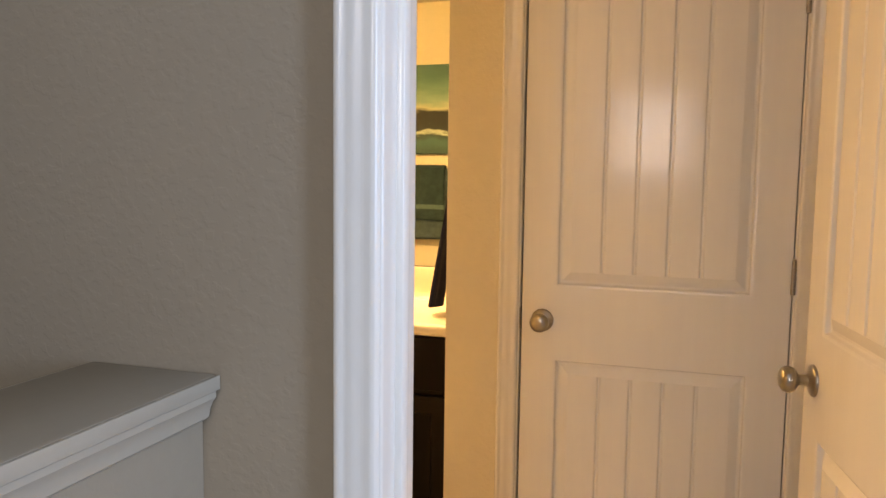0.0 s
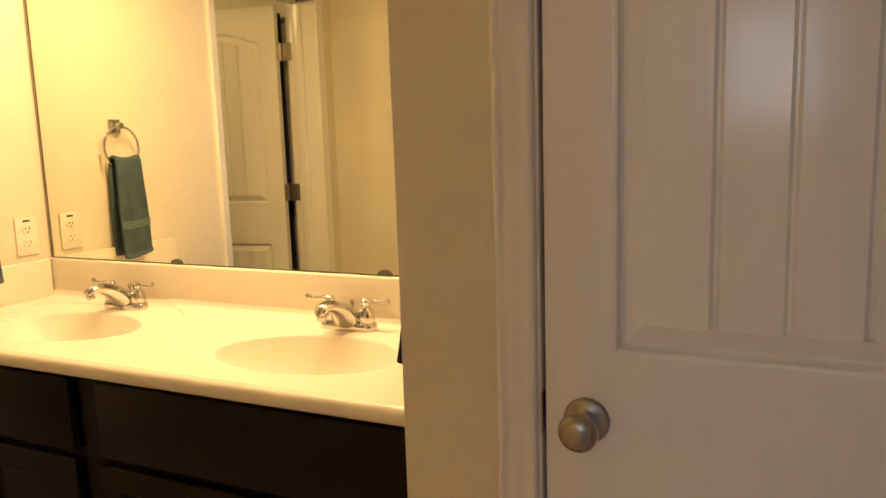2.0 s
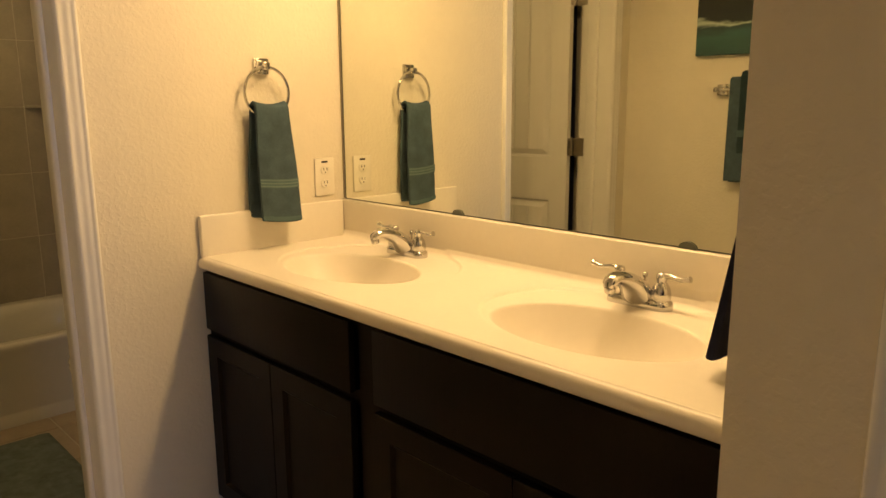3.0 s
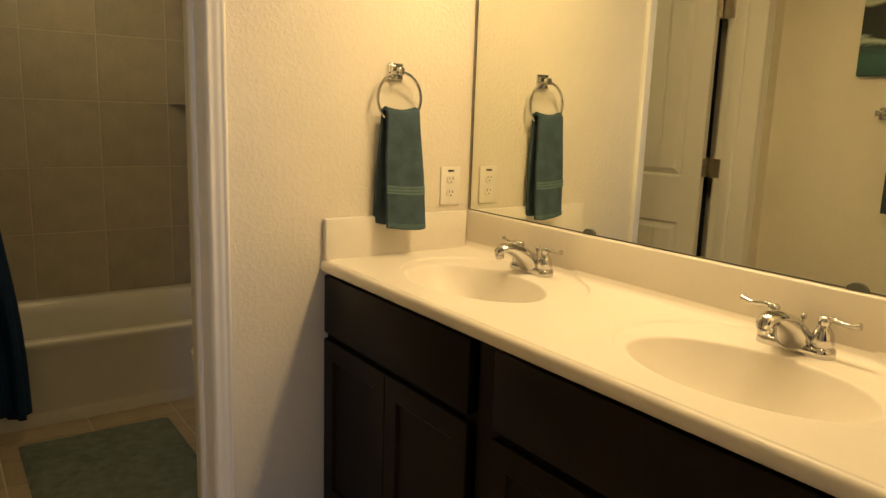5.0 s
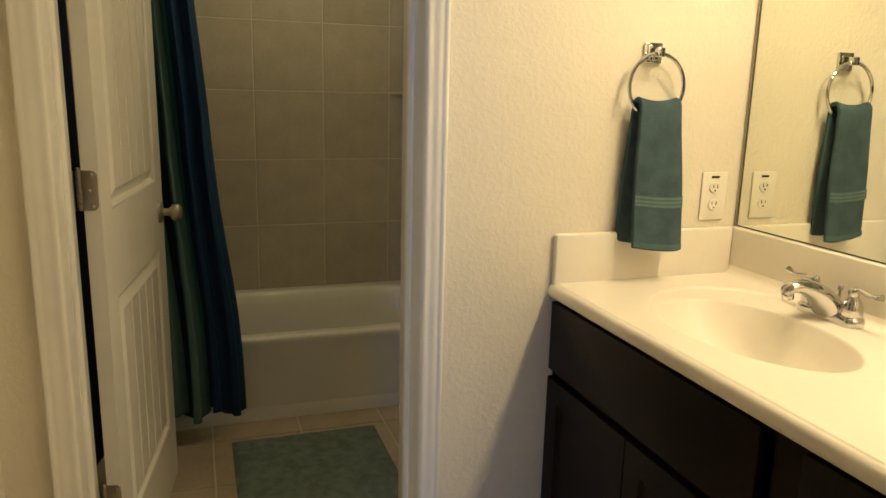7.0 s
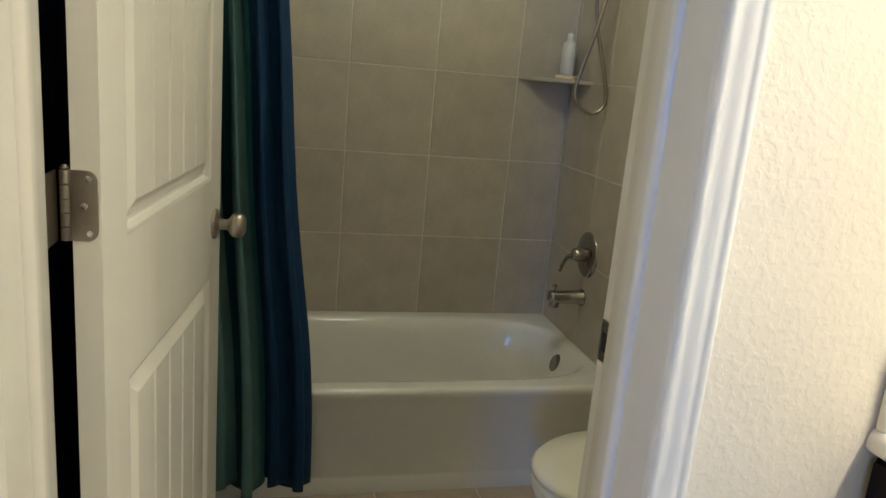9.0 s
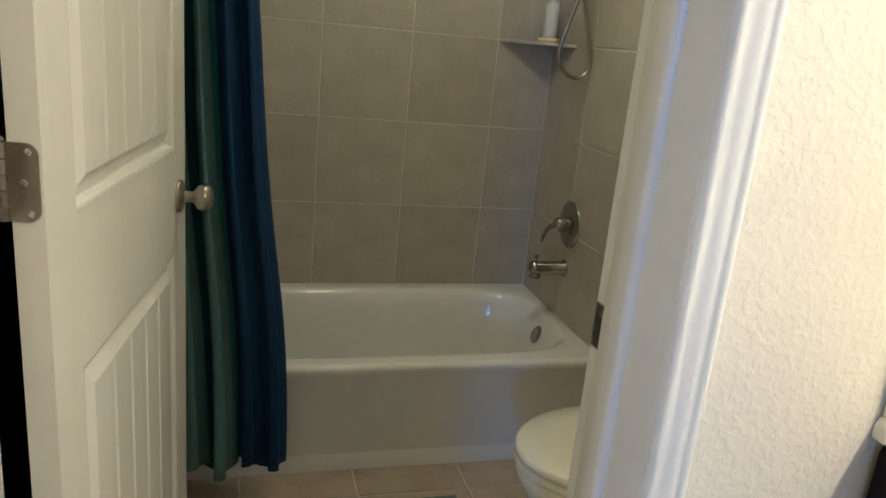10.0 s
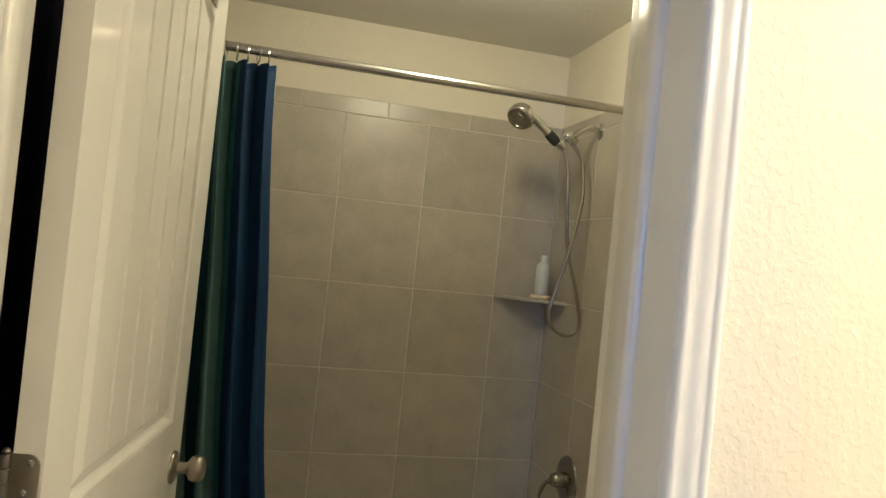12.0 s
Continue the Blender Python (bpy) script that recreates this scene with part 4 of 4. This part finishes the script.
part("flange", lathe(bmesh.new(), ((0.030, 0.0), (0.029, 0.005), (0.020, 0.010), (0.011, 0.012)), toward, 24), M_CHROME, sh, sharp=60)
part("arm", tube(bmesh.new(), smooth_path([(0, -0.004, 0), (0, -0.040, 0.004), (0, -0.075, -0.010), (0, -0.105, -0.038)], 6), 0.0105, 14), M_CHROME, sh, sharp=60)
part("diverter", lathe(bmesh.new(), ((0.010, -0.026), (0.016, -0.022), (0.017, 0.0), (0.020, 0.006), (0.020, 0.020), (0.013, 0.028)), Matrix.Translation((0, -0.108, -0.042)) @ Matrix.Rotation(radians(55), 4, "X"), 20), M_CHROME, sh, sharp=60)
part("cradle", lathe(bmesh.new(), ((0.015, -0.018), (0.017, -0.012), (0.017, 0.012), (0.015, 0.018)), Matrix.Translation((0.004, -0.145, -0.066)) @ Matrix.Rotation(radians(58), 4, "X"), 18), M_CHROME, sh, sharp=60)
hp = [(0.004, -0.135, -0.078), (0.006, -0.165, -0.058), (0.008, -0.215, -0.020), (0.012, -0.258, 0.010), (0.016, -0.290, 0.016)]
part("handle", tube(bmesh.new(), smooth_path(hp, 6), [0.012] * 6 + [0.0135] * 8 + [0.015] * 6 + [0.018] * 5, 16), M_CHROME, sh, sharp=60)
part("grip", tube(bmesh.new(), [(0.006, -0.158, -0.063), (0.0068, -0.178, -0.048), (0.0074, -0.194, -0.036)], [0.0165, 0.018, 0.0165], 18), M_RUBBER, sh, "black rubber grip", sharp=60)
face = Vector((0.42, -0.52, -0.74)).normalized()
hm = Matrix.Translation((0.018, -0.296, 0.012)) @ face.to_track_quat("Z", "Y").to_matrix().to_4x4()
hd = part("head", lathe(bmesh.new(), ((0.012, -0.026), (0.030, -0.022), (0.043, -0.008), (0.047, 0.006), (0.047, 0.020), (0.043, 0.026)), hm, 30), M_CHROME, sh, sharp=60)
bm = lathe(bmesh.new(), ((0.041, 0.024), (0.041, 0.0275), (0.030, 0.0285), (0.029, 0.0265), (0.022, 0.0265), (0.021, 0.029), (0.008, 0.030), (0.002, 0.028)), hm, 28)
part("nozzle_face", bm, M_NICKEL, hd, "dull nozzle face", sharp=60)
hose = [(0.006, -0.132, -0.080), (0.010, -0.112, -0.150), (0.014, -0.102, -0.290), (0.012, -0.086, -0.410), (0.008, -0.044, -0.545), (0.004, -0.016, -0.650), (0.002, -0.026, -0.695),
        (0.002, -0.062, -0.710), (0.004, -0.108, -0.688), (0.008, -0.130, -0.640), (0.014, -0.116, -0.560), (0.024, -0.086, -0.430), (0.022, -0.056, -0.260), (0.014, -0.058, -0.145),
        (0.008, -0.076, -0.090), (0.004, -0.100, -0.060)]
hpath = smooth_path(hose, 16)
part("hose", tube(bmesh.new(), hpath, [0.0062 if i % 2 else 0.0072 for i in range(len(hpath))], 10), M_NICKEL, sh, "ribbed metal hose", sharp=70)

shelf = thing("corner_shelf", pose(XB, YTE, 1.288), "grey tile corner shelf in the tub surround", "shelf")
bm = bmesh.new()
pts = [(0.0, 0.0), (0.205, 0.0), (0.0, -0.212)]
for z0, z1 in ((0.0, 0.012),):
    a = [bm.verts.new((x, y, z0)) for x, y in pts]
    b = [bm.verts.new((x, y, z1)) for x, y in pts]
    bm.faces.new(a)
    bm.faces.new(b)
    for i in range(3):
        bm.faces.new((a[i], a[(i + 1) % 3], b[(i + 1) % 3], b[i]))
bmesh.ops.bevel(bm, geom=list(bm.edges), offset=0.002, segments=2, profile=0.5, affect="EDGES")
part("slab", bm, M_TILE, shelf)
soap = tagged(part("soap_bar", box_bm(-0.036, 0.036, -0.024, 0.024, 0.0, 0.016, bevel=0.006, seg=3), M_SOAP), "cream bar of soap lying on the corner shelf", "soap")
soap.matrix_world = pose(XB + 0.074, YTE - 0.052, 1.3002, 0, 0, 50)
bot = thing("shampoo_bottle", pose(XB + 0.074, YTE - 0.052, 1.3162), "white plastic shampoo bottle standing on the soap bar", "bottle")
part("body", lathe(bmesh.new(), ((0.024, 0.0), (0.0275, 0.003), (0.0285, 0.02), (0.0285, 0.100), (0.025, 0.114), (0.013, 0.123)), Matrix.Diagonal((1, 0.88, 1, 1)), 26), M_BOTTLE, bot, sharp=60)
part("cap", lathe(bmesh.new(), ((0.0125, 0.122), (0.0125, 0.146), (0.010, 0.150)), Matrix(), 20), M_BOTTLE, bot, sharp=60)

# curtain rod and curtain
RZ, RX = 1.902, XF - 0.020
rod = thing("curtain_rod", pose(RX, (YTS + YTE) / 2, RZ), "polished chrome shower curtain rod between the walls", "curtain rod")
hl = (YTE - YTS) / 2
part("rod", tube(bmesh.new(), [(0, -hl, 0), (0, hl, 0)], 0.0127, 20), M_ROD, rod)
for s in (-1, 1):
    part("flange", lathe(bmesh.new(), ((0.028, 0.0), (0.026, 0.010), (0.016, 0.022), (0.0135, 0.03)), Matrix.Translation((0, s * hl, 0)) @ Matrix.Rotation(radians(90 * s), 4, "X"), 22), M_CHROME, rod, sharp=60)
cur = thing("shower_curtain", pose(RX, 0.70, 0.09), "teal and navy striped shower curtain gathered to one side", "shower curtain")
FOLDS = 6.5


def curtain_at(u, v):
    """u along the cloth, v down it."""
    yl = 0.50 + 0.02 * v
    yr = 0.856 + 0.048 * sm(v * 2.0) + 0.092 * sm((v - 0.40) / 0.60) - 0.016 * sm((v - 0.70) / 0.30)
    amp = (0.026 + 0.022 * sm(v * 1.5)) * (1 - 0.5 * sm((u - 0.74) / 0.12))
    ph = u * FOLDS * 2 * math.pi
    tight = 0.016 * math.sin(2 * ph + 0.7) * (0.4 + v)
    y = yl + (yr - yl) * u + tight
    x = RX - 0.004 + 0.076 * sm(v * 1.4) + amp * math.sin(ph + 0.5 + 0.5 * math.sin(2.2 * v + u * 3)) + 0.006 * math.sin(9 * v + 7 * u)
    z = 1.872 - v * (1.872 - 0.099) - 0.018 * math.sin(u * 21 + 1.0) * sm((v - 0.9) / 0.1) - 0.010 * (0.5 - 0.5 * math.cos(ph * 2)) * (1 - sm(v * 12))
    return Vector((x - RX, y - 0.70, z - 0.09))


bm = bmesh.new()
us, vs = steps(0, 1, 170), steps(0, 1, 60)
g = sheet(bm, us, vs, curtain_at)
uv = bm.loops.layers.uv.new("uv")
where = {v: (us[i], vs[j]) for i, row in enumerate(g) for j, v in enumerate(row)}
for f in bm.faces:
    for lp in f.loops:
        lp[uv].uv = where[lp.vert]
cl = part("fabric", bm, M_CURTAIN, cur, sharp=80, weld=False)
md = cl.modifiers.new("thickness", "SOLIDIFY")
md.thickness = 0.0016
bm = bmesh.new()


def liner_at(u, v):
    """Thin inner curtain hanging inside the tub."""
    y = 0.52 + (0.352 - 0.05 * sm(v * 2.5)) * u + 0.008 * math.sin(u * 30)
    return Vector((-0.050 + 0.013 * math.sin(u * 34 + v) - 0.03 * v, y - 0.70, 1.862 - 1.52 * v - 0.012 * math.sin(u * 17) ** 2 * (1 - v) - 0.09))


sheet(bm, steps(0, 1, 70), steps(0, 1, 20), liner_at)
part("liner", bm, M_BOTTLE, cur, "white plastic liner", sharp=80, weld=False)
for k in range(12):
    u = (k + 0.5) / 12
    q = curtain_at(u, 0.012)
    ringm = Matrix.Translation((0, q.y, RZ - 0.09 - 0.010)) @ Matrix.Rotation(radians(90), 4, "X") @ Matrix.Rotation(radians(random.uniform(-14, 14)), 4, "Y")
    part("curtain_ring", torus(bmesh.new(), ringm, 0.0235, 0.0018, 22, 6), M_CHROME, cur)

# toilet
toi = thing("toilet", pose(-2.945, YN + 0.025, -0.015), "white porcelain toilet with its lid closed", "toilet")


def oval(cx, cy, a, b, n=40):
    """An egg outline, blunt at the back."""
    return [(cx + a * math.cos(t), cy + (b if math.sin(t) < 0 else b * 0.75) * math.sin(t)) for t in steps(0, 2 * math.pi, n)[:-1]]


def loft(bm, rings):
    vs_ = [[bm.verts.new((x, y, z)) for x, y in o] for o, z in rings]
    for a, b in zip(vs_, vs_[1:]):
        for i in range(len(a)):
            bm.faces.new((a[i], a[(i + 1) % len(a)], b[(i + 1) % len(a)], b[i]))
    bm.faces.new(vs_[0])
    bm.faces.new(vs_[-1])
    return bm


cy = -0.50
part("bowl", loft(bmesh.new(), [(oval(0, cy + 0.10, 0.11, 0.20), 0.015), (oval(0, cy + 0.10, 0.105, 0.19), 0.06), (oval(0, cy + 0.07, 0.115, 0.19), 0.18), (oval(0, cy + 0.02, 0.155, 0.225), 0.29),
                                (oval(0, cy, 0.180, 0.240), 0.36), (oval(0, cy, 0.184, 0.244), 0.385), (oval(0, cy, 0.176, 0.236), 0.392)]), M_PORC, toi, sharp=60)
part("seat", loft(bmesh.new(), [(oval(0, cy, 0.180, 0.240), 0.393), (oval(0, cy, 0.187, 0.248), 0.397), (oval(0, cy, 0.187, 0.248), 0.408), (oval(0, cy, 0.182, 0.243), 0.412)]), M_PORC, toi, sharp=60)
part("lid", loft(bmesh.new(), [(oval(0, cy, 0.182, 0.243), 0.4135), (oval(0, cy, 0.188, 0.249), 0.417), (oval(0, cy, 0.188, 0.249), 0.427), (oval(0, cy, 0.180, 0.241), 0.434), (oval(0, cy, 0.120, 0.170), 0.438),
                               (oval(0, cy, 0.02, 0.03), 0.439)]), M_PORC, toi, sharp=60)
part("tank", box_bm(-0.225, 0.225, -0.215, -0.037, 0.385, 0.725, bevel=0.025, seg=4), M_PORC, toi, sharp=60)
part("tank_lid", box_bm(-0.235, 0.235, -0.226, -0.036, 0.727, 0.760, bevel=0.010, seg=3), M_PORC, toi, sharp=60)
part("flush_lever", tube(bmesh.new(), smooth_path([(-0.17, -0.205, 0.66), (-0.17, -0.225, 0.66), (-0.14, -0.232, 0.655), (-0.10, -0.232, 0.648)], 5), 0.007, 10), M_CHROME, toi)
part("foot", box_bm(-0.105, 0.105, -0.36, -0.10, 0.015, 0.37, bevel=0.03, seg=3), M_PORC, toi, sharp=60)

# rug
bm = bmesh.new()
rug_rng = random.Random(4)


def rug_at(x, y):
    ex = min(x - 0.0, 0.86 - x, y - 0.0, 0.545 - y)
    return Vector((x, y, 0.002 + 0.012 * sm(ex / 0.018) + 0.0022 * rug_rng.random()))


sheet(bm, steps(0, 0.86, 86), steps(0, 0.545, 55), rug_at)
rug = tagged(part("bath_rug", bm, M_RUG, sharp=80), "teal cotton bath rug lying before the tub", "rug")
rug.matrix_world = pose(-3.377, 0.933, 0.0)

# ---- tiles of the tub surround and floor ----
GAP = 0.004


def piece_mesh(w, h, t, bev, mat):
    bm = box_bm(-w / 2, w / 2, -h / 2, h / 2, 0, t)
    tops = [e for e in bm.edges if all(v.co.z > t / 2 for v in e.verts)]
    bmesh.ops.bevel(bm, geom=tops, offset=bev, segments=1, profile=0.5, affect="EDGES")
    return finish("tile", bm, mat, 15)


meshes = {}


def tile(parent, w, h, m, t, mat):
    key = (round(w, 4), round(h, 4), t, mat.name)
    if key not in meshes:
        meshes[key] = piece_mesh(w, h, t, 0.0014, mat)
    ob = new("tile", meshes[key])
    ob.parent = parent
    ob.matrix_world = m


def joints(a, b, at_, pitch):
    """Joint lines between a and b, on a lattice through at_."""
    k0 = math.ceil((a - at_) / pitch - 1e-6)
    out_ = [a]
    while at_ + k0 * pitch < b - 0.012:
        if at_ + k0 * pitch > a + 0.012:
            out_.append(at_ + k0 * pitch)
        k0 += 1
    return out_ + [b]


ROWS = [ZRIM + 0.003, 0.672, 0.981, 1.294, 1.601, 1.908]
BACK = joints(YTS, YTE - 0.001, 1.745, 0.3145)
END = joints(XB + 0.001, -3.445, XB + 0.338, 0.3145)
surround_b = tagged(part("tile_wall_back", box_bm(XB - 0.009, XB - 0.0014, YTS, YTE, ZRIM - 0.05, 1.970), M_GROUT), "grey stone-look tile surround on the tub's long wall", "tile wall", kind="structure")
surround_e = tagged(part("tile_wall_end", box_bm(XB, -3.446, YTE + 0.0014, YTE + 0.009, ZRIM - 0.05, 1.970), M_GROUT), "grey stone-look tile surround on the tub's end wall", "tile wall", kind="structure")
rng = random.Random(7)
for r0, r1 in zip(ROWS, ROWS[1:]):
    for c0, c1 in zip(BACK, BACK[1:]):
        tile(surround_b, c1 - c0 - GAP, r1 - r0 - GAP, Matrix.Translation((XB - 0.004 + rng.uniform(0, 0.0006), (c0 + c1) / 2, (r0 + r1) / 2)) @ Matrix(((0, 0, 1, 0), (1, 0, 0, 0), (0, 1, 0, 0), (0, 0, 0, 1))), 0.004, M_TILE)
    for c0, c1 in zip(END, END[1:]):
        tile(surround_e, c1 - c0 - GAP, r1 - r0 - GAP, Matrix.Translation(((c0 + c1) / 2, YTE + 0.004 - rng.uniform(0, 0.0006), (r0 + r1) / 2)) @ Matrix(((1, 0, 0, 0), (0, 0, -1, 0), (0, 1, 0, 0), (0, 0, 0, 1))), 0.004, M_TILE)
TRIMB = joints(YTS, YTE - 0.001, 1.585, 0.3145)
for c0, c1 in zip(TRIMB, TRIMB[1:]):
    tile(surround_b, c1 - c0 - GAP, 0.058, Matrix.Translation((XB - 0.004, (c0 + c1) / 2, 1.939)) @ Matrix(((0, 0, 1, 0), (1, 0, 0, 0), (0, 1, 0, 0), (0, 0, 0, 1))), 0.0045, M_TILE)
for c0, c1 in zip(END, END[1:]):
    tile(surround_e, c1 - c0 - GAP, 0.058, Matrix.Translation(((c0 + c1) / 2, YTE + 0.004, 1.939)) @ Matrix(((1, 0, 0, 0), (0, 0, -1, 0), (0, 1, 0, 0), (0, 0, 0, 1))), 0.0045, M_TILE)
FX = joints(XF - 0.042, XR, -3.41, 0.33)
FY = joints(YTS, YN, 0.868, 0.33)
for c0, c1 in zip(FX, FX[1:]):
    for r0, r1 in zip(FY, FY[1:]):
        tile(floor, c1 - c0 - 0.006, r1 - r0 - 0.006, pose((c0 + c1) / 2, (r0 + r1) / 2, -0.004 + rng.uniform(0, 0.0004)), 0.004, M_FTILE)


# tall dark cloth, added behind the open door so the hinge gap stays dark
hung = thing("bath_towel", pose(-2.96, YTS, 0.04), "tall dark navy cloth added to darken the gap behind the open door", "towel")
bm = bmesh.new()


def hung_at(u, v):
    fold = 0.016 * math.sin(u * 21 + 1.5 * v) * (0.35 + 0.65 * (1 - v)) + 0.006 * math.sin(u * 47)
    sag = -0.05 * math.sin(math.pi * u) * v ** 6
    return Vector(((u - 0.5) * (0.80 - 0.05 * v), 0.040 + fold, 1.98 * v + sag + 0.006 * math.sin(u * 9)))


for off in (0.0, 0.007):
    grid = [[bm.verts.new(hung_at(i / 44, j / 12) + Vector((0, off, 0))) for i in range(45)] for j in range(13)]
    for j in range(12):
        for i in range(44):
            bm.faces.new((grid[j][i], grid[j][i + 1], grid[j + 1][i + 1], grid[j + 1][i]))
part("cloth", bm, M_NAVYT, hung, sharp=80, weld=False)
# unseen hooks that carry the added cloth
for hx in (-0.36, 0.36):
    bm = bmesh.new()
    lathe(bm, ((0.018, 0.0), (0.018, 0.003), (0.006, 0.006), (0.005, 0.045), (0.009, 0.050), (0.009, 0.056), (0.002, 0.058)), Matrix.Translation((hx, 0.0, 1.955)) @ Matrix.Rotation(radians(-90), 4, "X"), 16)
    part("hook", bm, M_NICKEL, hung, "satin nickel hook", sharp=40)

# flat hook over the top of the tub-room door
hk = thing("door_hook", pose(-2.500, 0.6345, 2.03, 0, 0, 172.3), "flat satin metal hook hung over the door top", "hook")
bm = box_bm(0.566, 0.604, -T / 2 - 0.0026, -T / 2 - 0.0004, -0.168, 0.0026, bevel=0.0008, seg=1)
bx(bm, 0.566, 0.604, -T / 2 - 0.0026, T / 2 + 0.0026, 0.0006, 0.0028)
bx(bm, 0.566, 0.604, T / 2 + 0.0004, T / 2 + 0.0026, -0.10, 0.0026)
part("strap", bm, M_NICKEL, hk, weld=False)
part("prong", tube(bmesh.new(), smooth_path([(0.585, T / 2 + 0.002, -0.09), (0.585, T / 2 + 0.030, -0.098), (0.585, T / 2 + 0.042, -0.080)], 5), 0.004, 10), M_NICKEL, hk, sharp=60)
